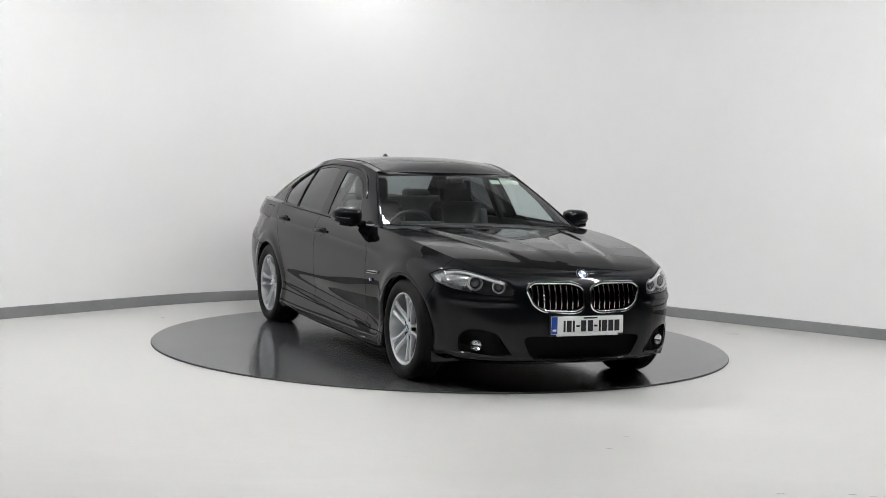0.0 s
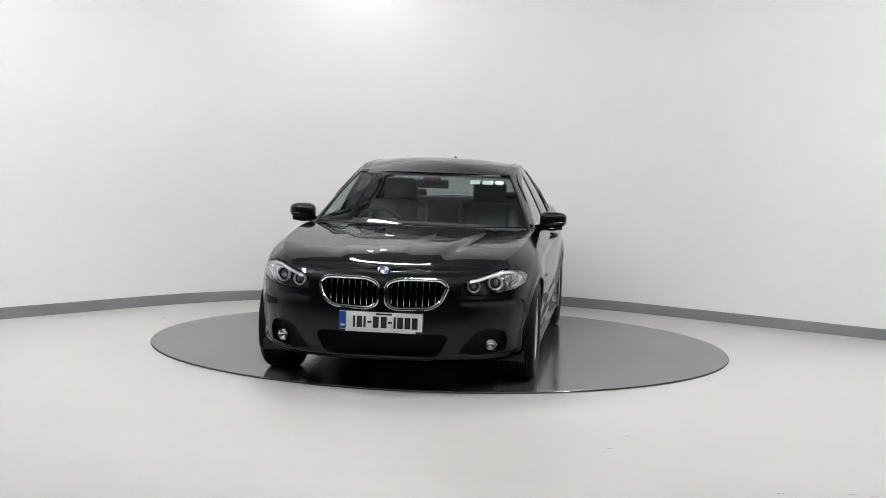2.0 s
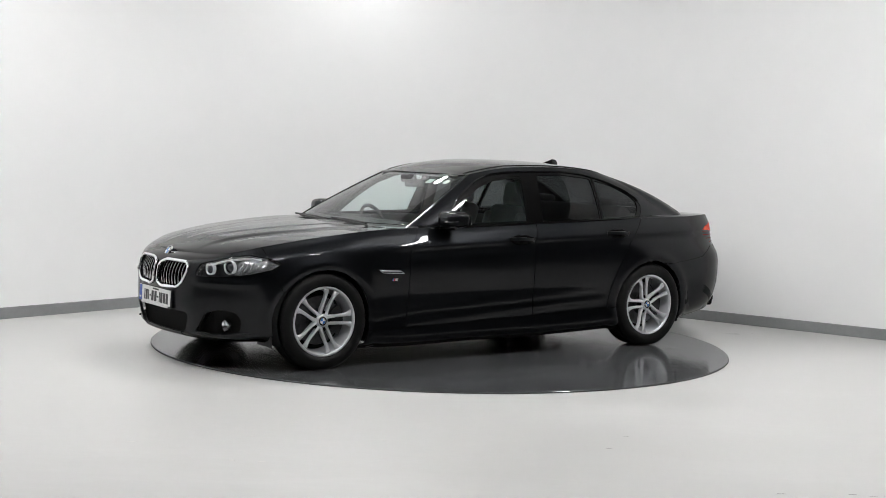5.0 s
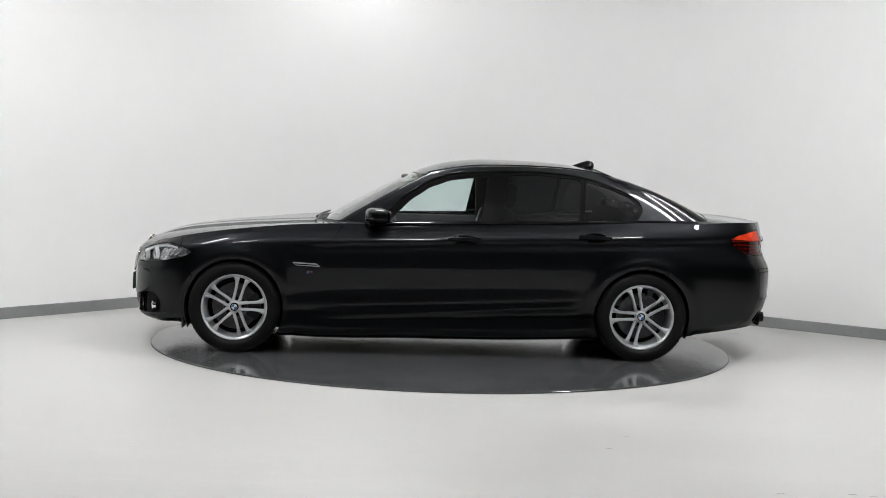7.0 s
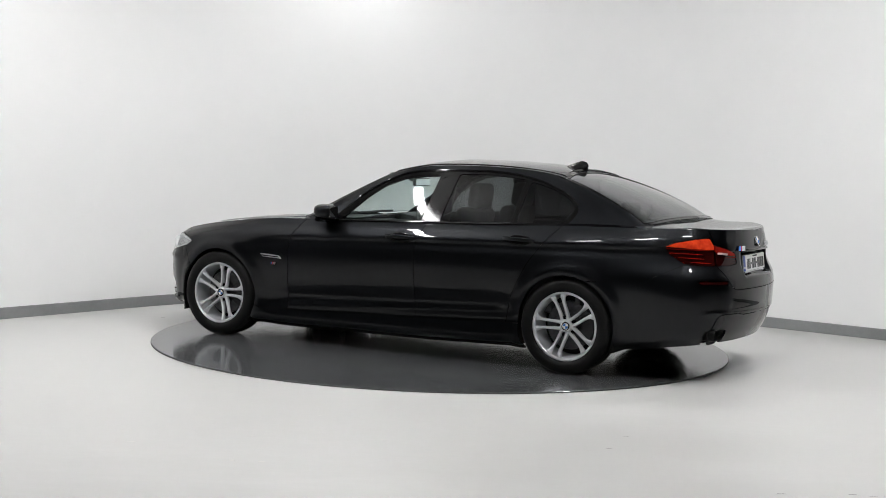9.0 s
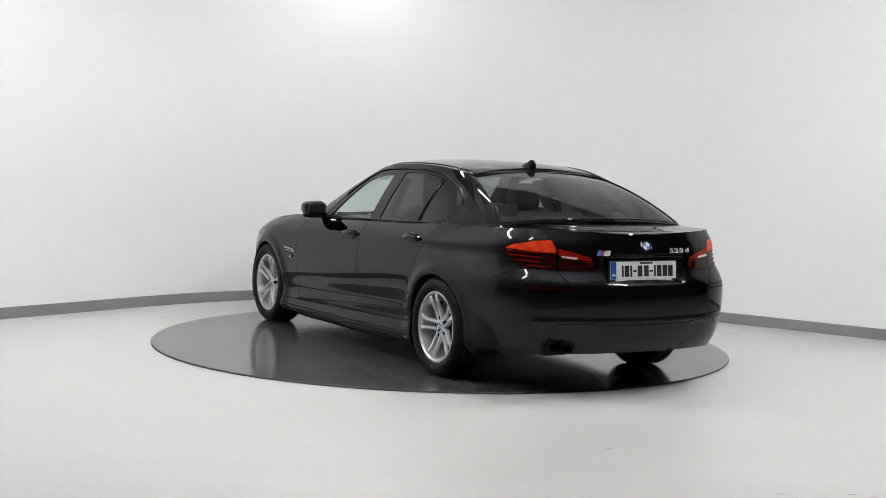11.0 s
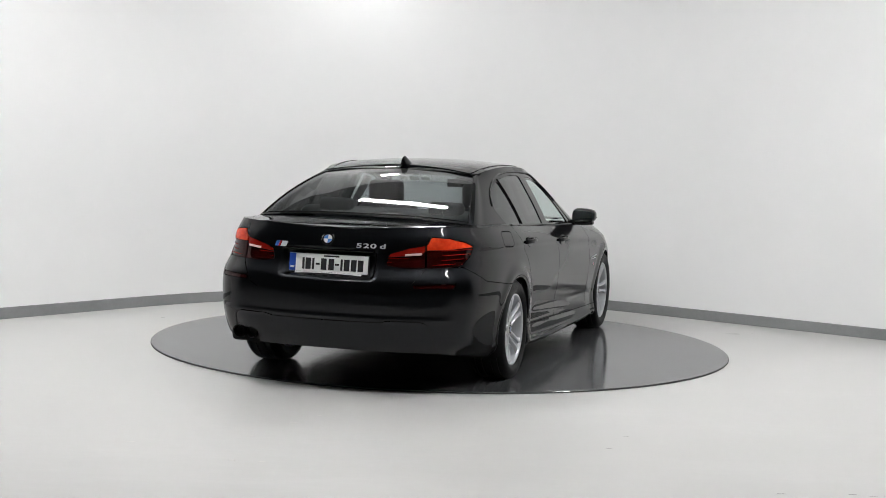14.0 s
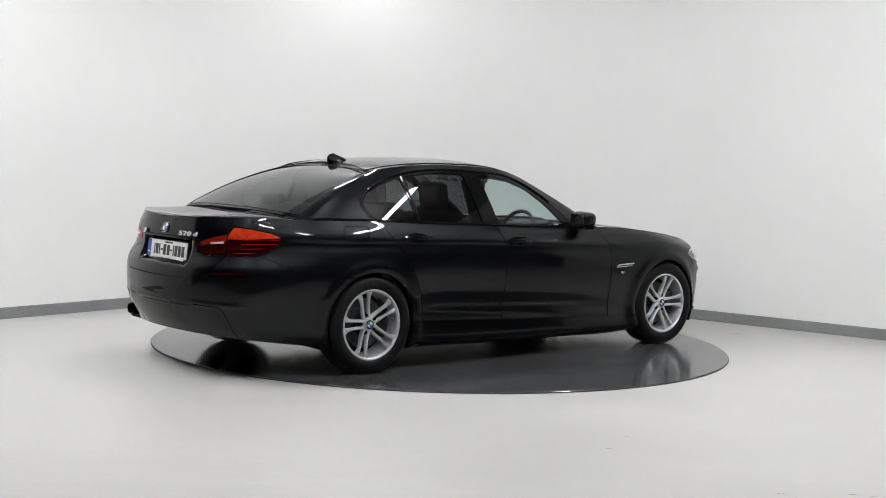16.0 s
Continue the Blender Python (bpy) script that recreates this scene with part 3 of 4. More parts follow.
    reflector = np.where(V[:, 0] < -2.1, outline_distance(V[:, 1], V[:, 2], rounded([(0.555, 0.668), (0.775, 0.672), (0.78, 0.70), (0.545, 0.692)], 0.008)), 1.0)
    strip, rear_bumper = take(rear_bumper, reflector)
    both("rear_reflector", strip, M_REDDARK, car, "dark red reflector strip", flange=0.006, shift=-0.003)
    V = rear_bumper[0]
    lower = np.where(V[:, 0] < -2.0, outline_distance(V[:, 1], V[:, 2], rounded([(-0.7, 0.1), (0.70, 0.1), (0.665, 0.30), (0.64, 0.45), (0.60, 0.468), (0.40, 0.468), (0.36, 0.455), (-0.36, 0.455)], 0.02)), 1.0)
    valance, rear_bumper = take(rear_bumper, lower)
    panel("rear_bumper", whole(rear_bumper), M_PAINT, car, flange=0.015)
    V = valance[0]
    right_valance = mirrored(valance)
    outlet = rounded([(0.475, 0.262), (0.695, 0.262), (0.685, 0.362), (0.485, 0.362)], 0.04)
    left_valance = clip(valance, -outline_distance(V[:, 1], V[:, 2], outlet))
    # black sheet stands in for the shade inside the outlet
    mesh_object("outlet_backing", *moved(prism(outlet, 0.004, "x"), pose(-2.42, 0, 0)), M_DARK, car, "dark exhaust outlet", smooth=False)
    panel("rear_valance", right_valance, M_PAINT, car, flange=0.015)
    panel("rear_valance", left_valance, M_PAINT, car, "rear valance with an exhaust outlet", flange=0.02)
    # doors, wings and quarters
    V = belt[0]
    wing, belt = take(belt, np.where(V[:, 0] > 0, np.interp(V[:, 2], (0.2, 0.45, 0.72, 0.82, 0.96), (0.82, 0.82, 0.818, 0.80, 0.70)) - V[:, 0], 1.0))
    both("front_wing", wing, M_PAINT, car)
    V = belt[0]
    front_door, belt = take(belt, np.interp(V[:, 2], (0.25, 0.76, 0.85, 0.98), (-0.305, -0.289, -0.298, -0.355)) - V[:, 0])
    V = belt[0]
    rear_door, quarter = take(belt, np.interp(V[:, 2], (0.25, 0.50, 0.60, 0.74, 0.88, 1.02), (-1.02, -1.07, -1.115, -1.19, -1.29, -1.42)) - V[:, 0])
    doors = both("front_door", front_door, M_PAINT, car) + both("rear_door", rear_door, M_PAINT, car)
    panel("rear_quarter", quarter, M_PAINT, car)
    V = quarter[0]
    flap, right_quarter = take(quarter, outline_distance(V[:, 0], V[:, 2], rounded([(-1.50, 0.985), (-1.70, 0.99), (-1.72, 0.90), (-1.52, 0.885)], 0.02)))
    panel("rear_quarter", mirrored(right_quarter), M_PAINT, car, "rear quarter panel with a fuel flap")
    panel("fuel_flap", mirrored(flap), M_PAINT, car)

    # bonnet, cowl
    hood = top_skin(top_row, 0, 7.2, HOOD_X, HOOD_Z, 2.8, 40)
    hy, hx = hood[..., 1], hood[..., 0]
    ridge = 0.30 + 0.20 * step((2.2 - hx) / 1.3)
    hood[..., 2] += 0.010 * (step((ridge + 0.03 - hy) / 0.06)) * step((2.17 - hx) / 0.25) - 0.004 * np.exp(-((hy - ridge - 0.05) / 0.03) ** 2) * step((2.1 - hx) / 0.3)
    spine = 0.085 + 0.16 * step((2.2 - hx) / 1.5)
    hood[..., 2] += 0.005 * step((spine + 0.02 - hy) / 0.04) * step((2.15 - hx) / 0.3)
    hood = grid_skin(hood)
    V = hood[0]
    back = 0.945 - 0.20 * (V[:, 1] / 0.80) ** 2
    bonnet, cowl = take(hood, back - V[:, 0])
    cowl = clip(cowl, np.maximum(0.50 - cowl[0][:, 0], -1))
    panel("bonnet", whole(clip(bonnet, bonnet[0][:, 1] * 0 - 1)), M_PAINT, car, "bonnet with two raised ridges")
    panel("cowl", whole(cowl), M_PLASTIC, car, "black plastic cowl below the windscreen", shift=-0.014)

    # boot deck and the shelf under the side windows
    deck = grid_skin(top_skin(top_row, 6.4, 15, DECK_X, DECK_Z, 3.2, 40))
    V = deck[0]
    hole = np.maximum(V[:, 1] - np.interp(V[:, 0], (-2.02, -1.9, -1.7, -1.5), (0.50, 0.64, 0.74, 0.80)), -2.0 - V[:, 0])
    deck = clip(deck, -hole)
    V = deck[0]
    lid, shelf = take(deck, np.maximum(V[:, 1] - np.interp(V[:, 0], (-2.5, -2.3, -2.05), (0.59, 0.665, 0.70)), V[:, 0] + 1.99))
    panel("boot_lid_top", whole(lid), M_PAINT, car)
    panel("boot_lid", whole(boot), M_PAINT, car, "boot lid with a number plate niche")
    both("belt_shelf", shelf, M_PAINT, car)

    # cabin
    V = cabin[0]
    screen = clip(cabin, np.maximum(np.maximum(V[:, 3] - 2.28, 0.05 - V[:, 4]), V[:, 4] - 0.985))
    cabin = clip(cabin, -np.maximum(np.maximum(V[:, 3] - 2.28, -1.0), V[:, 4] - 0.985))
    V = cabin[0]
    fr = np.maximum(np.maximum(8.9 - V[:, 3], 0.03 - V[:, 4]), (V[:, 4] - 0.955))
    rear_screen = clip(cabin, fr)
    cabin = clip(cabin, -fr)
    V = cabin[0]
    mask = (V[:, 3] > 2.75) & (V[:, 3] < 8.3)
    dlo = np.where(mask, outline_distance(V[:, 0], V[:, 2], DAYLIGHT), 1.0)
    windows, frame_skin = clip(cabin, dlo), clip(cabin, -dlo)
    both("body_side_frame", frame_skin, M_PAINT, car, "roof pillars and side frame", flange=0.006)
    panes = []
    for name, poly, mat, tag in (("front_side_window", GLASS_FRONT, M_GLASS, "clear green-tinted side window"), ("rear_side_window", GLASS_REAR, M_PRIVACY, "dark tinted side window"), ("quarter_window", GLASS_QUARTER, M_PRIVACY, "dark tinted quarter window")):
        V = windows[0]
        f = outline_distance(V[:, 0], V[:, 2], poly)
        pane, windows = clip(windows, f), clip(windows, -f)
        both(name, pane, mat, car, tag, flange=0, shift=-0.008)
    both("window_surround", windows, M_GLOSS, car, "gloss black window surround", flange=0.012, shift=-0.003)
    panel("windscreen", whole(screen), M_SCREEN, car, "lightly tinted windscreen", flange=0, shift=-0.004)
    panel("rear_screen", whole(rear_screen), M_REAR, car, "tinted rear screen", flange=0, shift=-0.004)
    roof = top_skin(roof_edge, 0, 11, ROOF_X, ROOF_Z, 2.3, 30)
    panel("roof", whole(grid_skin(roof)), M_PAINT, car, flange=0.01)
    # drip strips along the roof's sides
    row = roof[4]
    for side in (1, -1):
        path = [(p[0], side * p[1], p[2] + 0.001) for p in row[(row[:, 3] > 2.2) & (row[:, 3] < 9.0)][::4]]
        mesh_object("roof_strip", *tube(path, 0.0045, 6), M_GLOSS, car, "thin black roof strip")
        path = [(x, side * (side_y(x, z) + 0.001), z) for x, z in DAYLIGHT[10:60] if z > 1.0]
        mesh_object("window_trim", *tube(path, 0.007, 6), M_GLOSS, car, "gloss black window trim")
    liner = roof.copy()
    liner[..., 2] -= 0.03
    V, F = whole(grid_skin(liner))
    mesh_object("headliner", V[:, :3], [f[::-1] for f in F], M_LINER, car, "pale grey headliner", sharp=0)
    # black rubber edge round both screens
    for lo, hi, fa, fb in ((0, 2.28, 0.05, 0.985), (8.9, 11, 0.03, 0.955)):
        a, b, c = np.array(CABIN_LOW), np.array(CABIN_HIGH), np.array(CABIN_SWELL)
        def at(s, f):
            P = catmull_padded(mirror_pad(a + (b - a) * f + 4 * f * (1 - f) * c), NC)
            return P[int(round(s * NC))]
        col = hi if lo == 0 else lo
        mid = lo if lo == 0 else hi
        path = [at(mid + (col - mid) * t, fa) for t in np.linspace(0, 1, 16)] + [at(col, fa + (fb - fa) * t) for t in np.linspace(0.05, 0.95, 20)] + [at(col + (mid - col) * t, fb) for t in np.linspace(0, 1, 16)]
        path = path + [p * [1, -1, 1] for p in path[-2:0:-1]]
        V, F = tube(path, 0.0032, 6, closed=True)
        mesh_object("screen_seal", V, F, M_GLOSS, car, "black seal round the screen")
    # belt strips
    for side in (1, -1):
        path = [(px, side * (np.interp(px, (-1.4, -0.95, -0.4, 0.25, 0.6), (0.845, 0.853, 0.854, 0.851, 0.846))), np.interp(px, (-1.39, -0.37, 0.6), (1.018, 0.983, 0.951))) for px in np.linspace(0.56, -1.385, 40)]
        V, F = tube(path, 0.009, 6)
        mesh_object("belt_strip", V, F, M_GLOSS, car, "gloss black strip below the windows")

    build_nose(car, front_x)
    build_headlights(car, head, front_x)
    build_tail(car, tail, rear_x)
    build_side_details(car, side_y)
    build_cabin_inside(car)
    build_wheels(car)
    # underbody
    V, F = prism([(2.1, -0.6), (2.1, 0.6), (1.9, 0.66), (1.06, 0.60), (0.9, 0.80), (-0.9, 0.80), (-1.06, 0.58), (-1.9, 0.6), (-2.36, 0.6), (-2.36, -0.6), (-1.9, -0.6), (-1.06, -0.58), (-0.9, -0.80), (0.9, -0.80), (1.06, -0.60), (1.9, -0.66)], 0.12, "z")
    mesh_object("underbody", [(a, b, c + 0.145 + 0.06 * (abs(a) > 1.5) + 0.11 * (a < -1.8)) for a, b, c in V], F, M_DARK, car, "dark underbody", smooth=False)
    for side in (1, -1):
        part("air_deflector", box_bm((1.858, side * 0.76, 0.20), (0.012, 0.20, 0.07), 0.004), M_PLASTIC, car, "black plastic air deflector")
        part("mud_flap", box_bm((-1.868, side * 0.78, 0.255), (0.012, 0.18, 0.08), 0.004), M_PLASTIC, car, "small black mud flap")
    for cx in (WB, -WB):
        for side in (1, -1):
            V, F = [], []
            n = 28
            for i in range(n + 1):
                a = math.radians(-25 + 230 * i / n)
                for r, yy in ((0.358, 0.90), (0.372, 0.87), (0.372, 0.56), (0.05, 0.55)):
                    V.append((cx + r * math.cos(a), side * yy, HUB_Z + r * math.sin(a)))
            F = [(i * 4 + j, i * 4 + j + 1, (i + 1) * 4 + j + 1, (i + 1) * 4 + j) for i in range(n) for j in range(3)]
            mesh_object("wheel_arch_liner", V, F, M_DARK, car, "dark wheel arch liner")
    return car


LAMP_HEAD = rounded([(1.86, 0.618), (1.84, 0.655), (1.96, 0.705), (2.55, 0.738), (3.05, 0.762), (3.55, 0.774), (4.02, 0.757), (4.26, 0.722), (4.08, 0.682), (3.6, 0.650), (3.1, 0.634), (2.6, 0.622)], 0.025)
LAMP_TAIL = rounded([(11.56, 0.915), (11.78, 0.945), (12.3, 0.970), (12.96, 0.978), (13.06, 0.930), (13.45, 0.908), (13.82, 0.870), (13.88, 0.802), (13.6, 0.790), (13.0, 0.793), (12.4, 0.798), (11.98, 0.808), (11.66, 0.862)], 0.025)


def lamp_field(V):
    f = outline_distance(V[:, 3] * 0.22, V[:, 2], [(a * 0.22, b) for a, b in LAMP_HEAD])
    return np.where(V[:, 3] < 6, f, 1.0)


def tail_field(V):
    f = outline_distance(V[:, 3] * 0.26, V[:, 2], [(a * 0.26, b) for a, b in LAMP_TAIL])
    return np.where(V[:, 3] > 10, f, 1.0)


def roundel(name, parent, m, r, flat=False):
    """A round badge: dark ring, chrome rims and quarters in blue and white."""
    ring = mesh_object(name, *moved(lathe([(0, 0.002), (r * 0.64, 0.002), (r * 0.66, 0.005), (r * 0.70, 0.005), (r * 0.72, 0.0025), (r * 0.92, 0.0025), (r * 0.94, 0.005), (r, 0.004), (r, -0.006)], 40, "x"), m), M_CHROME, parent, "round badge with a chrome rim", sharp=30)
    under = parent if flat else ring
    V, F = lathe([(r * 0.72, 0.0035), (r * 0.92, 0.0035)], 40, "x")
    mesh_object("badge_ring", *moved((V, F), m), M_GLOSS, under, "black badge ring")
    for k in range(4):
        fan = [(0, 0)] + [(r * 0.63 * math.cos(math.radians(90 * k + 9 * i)), r * 0.63 * math.sin(math.radians(90 * k + 9 * i))) for i in range(11)]
        mesh_object("badge_quarter", *moved(prism(fan, 0.004, "x"), m), M_BADGEBLUE if k % 2 else M_BADGEWHITE, under, "blue quarter" if k % 2 else "white quarter", smooth=False)
    return ring


def number_plate(parent, m):
    """A plate facing +x: pale board, blue end band, dark bars for its characters, a pale strip below."""
    board = part("number_plate", box_bm((0, 0, 0), (0.008, 0.52, 0.111), 0.003), M_PLATE, parent, "white number plate with a blue end band")
    board.matrix_local = m
    part("blue_band", box_bm((0.0045, -0.238, 0), (0.003, 0.042, 0.107)), M_PLATEBLUE, board, "blue band")
    part("band_bar", box_bm((0.0062, -0.238, -0.03), (0.001, 0.026, 0.012)), M_PALE, board, "small pale bar")
    for i, (c, w, h) in enumerate(((-0.166, 0.014, 0.07), (-0.133, 0.034, 0.07), (-0.100, 0.014, 0.07), (-0.070, 0.026, 0.012), (-0.030, 0.036, 0.07), (0.020, 0.036, 0.07), (0.058, 0.026, 0.012), (0.088, 0.014, 0.07), (0.122, 0.036, 0.07), (0.168, 0.036, 0.07), (0.213, 0.036, 0.07))):
        part("character_bar", box_bm((0.0045, c, -0.006), (0.0016, w, h)), M_INK, board)
    part("name_bar", box_bm((0.0045, 0.02, 0.044), (0.0016, 0.10, 0.010)), M_INK, board)
    part("plate_strip", box_bm((0.002, 0.0, -0.062), (0.010, 0.44, 0.012), 0.002), M_PALE, board, "pale plate holder strip")
    part("plate_holder", box_bm((-0.008, 0.0, -0.004), (0.012, 0.53, 0.128), 0.003), M_PLASTIC, board, "black plate holder")
    return board


def kidney_span(y):
    """Lowest and highest z of the grille opening at y."""
    P = np.array(KIDNEY)
    zs = []
    for (a, b), (c, d) in zip(P, np.roll(P, -1, 0)):
        if (a - y) * (c - y) <= 0 and abs(a - c) > 1e-9:
            zs.append(b + (d - b) * (y - a) / (c - a))
    return min(zs), max(zs)


def build_nose(car, front_x):
    for side in (1, -1):
        path = [(front_x(y, z) + 0.003, side * y, z) for y, z in KIDNEY]
        surround = mesh_object("grille_surround", *tube(path, 0.0105, 8, closed=True), M_CHROME, car, "chrome grille surround")
        for k in range(9):
            y = 0.058 + k * 0.0385
            lo, hi = kidney_span(y)
            pts = []
            for t in np.linspace(0.02, 0.98, 7):
                z = lo + (hi - lo) * t
                pts.append((front_x(y, z) - 0.022 + 0.010 * math.sin(math.pi * t), side * y, z))
            blade = mesh_object("grille_bar", *tube(pts, 0.0040, 6, squash=1.0), M_CHROME, surround, "chrome grille bar")
            mesh_object("grille_fin", *joined(*[prism([(px - 0.055, pz), (px - 0.004, pz), (qx - 0.004, qz), (qx - 0.055, qz)], 0.006, "y") for (px, py, pz), (qx, qy, qz) in zip(pts, pts[1:])]), M_GLOSS, surround, smooth=False).location = (0, side * y - 0.003, 0)
        # black sheet in place of the shaded depth behind the grille
        V, F = prism(KIDNEY, 0.004, "x")
        mesh_object("grille_backing", [(front_x(0.2, 0.6) - 0.085, side * b * 1.04, (c - 0.61) * 1.15 + 0.61) for a, b, c in V], F, M_DARK, car, "black sheet for the shade behind the grille", smooth=False)
    number_plate(car, pose(2.318, 0, 0.444, 0, -2, 0))
    roundel("front_badge", car, pose(2.226, 0, 0.752, 0, -38, 0), 0.041)
    # lower intake: a black backing sheet gives its inner shade
    V, F = prism(INTAKE, 0.01, "x")
    back = mesh_object("lower_intake", [(2.20 + a, b * 1.06, (c - 0.29) * 1.2 + 0.29) for a, b, c in V], F, M_DARK, car, "black sheet for the lower intake's shaded inside", smooth=False)
    # bright lip of the lower intake
    path = [(front_x(y, 0.209) + 0.004, y, 0.2095 + 0.0 * y) for y in np.linspace(-0.31, 0.31, 25)]
    mesh_object("intake_lip", *tube(path, 0.006, 6), M_GLOSS, car, "gloss black intake lip")
    for side in (1, -1):
        # side intake: black sheet follows the skin and acts as its shade
        V, F = prism(SIDE_INTAKE, 0.008, "x")
        pocket = mesh_object("side_intake", [(front_x(b, c) - 0.055 + a, side * ((b - 0.64) * 1.04 + 0.64), (c - 0.31) * 1.06 + 0.31) for a, b, c in V], F, M_DARK, car, "black sheet for the side intake's shaded inside", smooth=False)
        fog = mesh_object("fog_lamp", *moved(lathe([(0, 0.006), (0.018, 0.004), (0.030, 0.0), (0.033, -0.004)], 28, "x"), pose(front_x(0.668, 0.303) - 0.018, side * 0.668, 0.303, 0, 0, side * 14)), M_LENS, car, "round clear fog lamp")
        mesh_object("fog_bowl", *moved(lathe([(0, -0.02), (0.012, -0.018), (0.024, -0.008), (0.031, 0.0), (0.035, 0.003), (0.037, -0.02)], 28, "x"), pose(front_x(0.668, 0.303) - 0.024, side * 0.668, 0.303, 0, 0, side * 14)), M_CHROME, fog, "silver bowl")
        part("fog_shade", box_bm((front_x(0.668, 0.303) - 0.022, side * 0.668, 0.316), (0.006, 0.05, 0.006), 0.002), M_CHROME, fog)
        # gloss blade under the side intake
        pts = [(front_x(y, 0.245) + 0.004, side * y, z) for y, z in zip(np.linspace(0.48, 0.79, 14), np.interp(np.linspace(0, 1, 14), (0, 0.35, 1), (0.250, 0.236, 0.258)))]
        mesh_object("intake_blade", *tube(pts, 0.008, 6), M_PAINT, car, "body-coloured blade")


M_PROJECTOR = material("projector_glass", (0.06, 0.065, 0.07), 0.05, coat=1.0)


def build_headlights(car, head, front_x):
    """Lens, bowl, two ringed projectors, brow."""
    for side in (1, -1):
        skin = head if side > 0 else mirrored(head)
        lens = panel("headlight", skin, M_LENS, car, "clear headlight with two ringed projectors", flange=0)
        N = normals_of(skin[0], skin[1])
        B = skin[0].copy()
        outer = step((skin[0][:, 3] - 2.85) / 0.5)
        B[:, :3] -= N * (0.060 - 0.035 * outer)[:, None]
        inner_bowl = clip((B, skin[1]), B[:, 3] - 3.05)
        outer_bowl = clip((B, skin[1]), 3.05 - B[:, 3])
        panel("bowl", inner_bowl, M_LAMPDARK, lens, "dark lamp bowl", flange=0)
        panel("reflector", outer_bowl, M_LAMPBOWL, lens, "silver reflector", flange=0)
        # rim wall from lens to bowl
        seen = {}
        for f in skin[1]:
            for a, b in zip(f, f[1:] + f[:1]):
                seen[(a, b)] = 1
        rim = [(a, b) for a, b in seen if (b, a) not in seen]
        V = np.vstack([skin[0][:, :3] - N * 0.004, B[:, :3]])
        k = len(B)
        mesh_object("lamp_rim", V, [(b, a, a + k, b + k) for a, b in rim], M_LAMPBOWL, lens, "silver lamp rim", sharp=0)
        for y, z, r in ((0.553, 0.672, 0.040), (0.678, 0.690, 0.046)):
            x = front_x(y, z) - 0.030
            turn = pose(x, side * y, z, 0, 0, side * (12 if y < 0.6 else 20))
            eye = mesh_object("projector", *moved(lathe([(0, 0.010), (r * 0.3, 0.008), (r * 0.55, 0.0), (r * 0.68, -0.012), (r * 0.72, -0.03)], 32, "x"), turn), M_PROJECTOR, lens, "dark glass projector lens")
            V, F = lathe([(r * 0.95, 0.004), (r * 0.96, 0.009), (r * 1.0, 0.009), (r * 1.02, 0.002), (r * 0.99, -0.02), (r * 0.93, -0.02)], 36, "x", closed=True)
            mesh_object("ring_light", *moved((V, F), turn), M_RING, lens, "white ring light")
            V, F = lathe([(r * 0.70, -0.02), (r * 0.76, 0.0), (r * 0.84, -0.004)], 36, "x")
            mesh_object("projector_bezel", *moved((V, F), turn), M_CHROME, lens, "chrome bezel")
        # bright band along the lamp's top, facets in the outer reflector
        S = skin[0]

        def on_lens(c, z, depth):
            k = int(np.argmin(((S[:, 3] - c) * 0.22) ** 2 + (S[:, 2] - z) ** 2))
            return S[k, :3] - N[k] * depth
        cs = np.linspace(2.12, 4.08, 18)
        tops = np.interp(cs, (2.02, 2.55, 3.05, 3.55, 4.02, 4.24), (0.707, 0.738, 0.762, 0.774, 0.757, 0.722)) - 0.014
        mesh_object("brow", *tube(smooth_curve([on_lens(c, z, 0.014) for c, z in zip(cs, tops)][::3], 4), 0.009, 6), M_RING, lens, "pale brow band")
        for k in range(5):
            c = 3.30 + 0.15 * k
            hi = float(np.interp(c, (3.05, 3.55, 4.02, 4.24), (0.762, 0.774, 0.757, 0.722))) - 0.028
            lo = float(np.interp(c, (3.1, 3.6, 4.05, 4.2), (0.634, 0.650, 0.682, 0.705))) + 0.02
            mesh_object("facet", *tube([on_lens(c - 0.12, lo, 0.02), on_lens(c, (lo + hi) / 2, 0.014), on_lens(c + 0.06, hi, 0.02)], 0.0032, 6), M_CHROME, lens, "bright reflector rib")


# near-black steel of the exhaust tips
M_PIPE = vary(material("dark_pipe_steel", (0.05, 0.05, 0.05), 0.35, 1.0), 30, (0.012, 0.012, 0.012), (0.03, 0.03, 0.03), (0.35, 0.5))


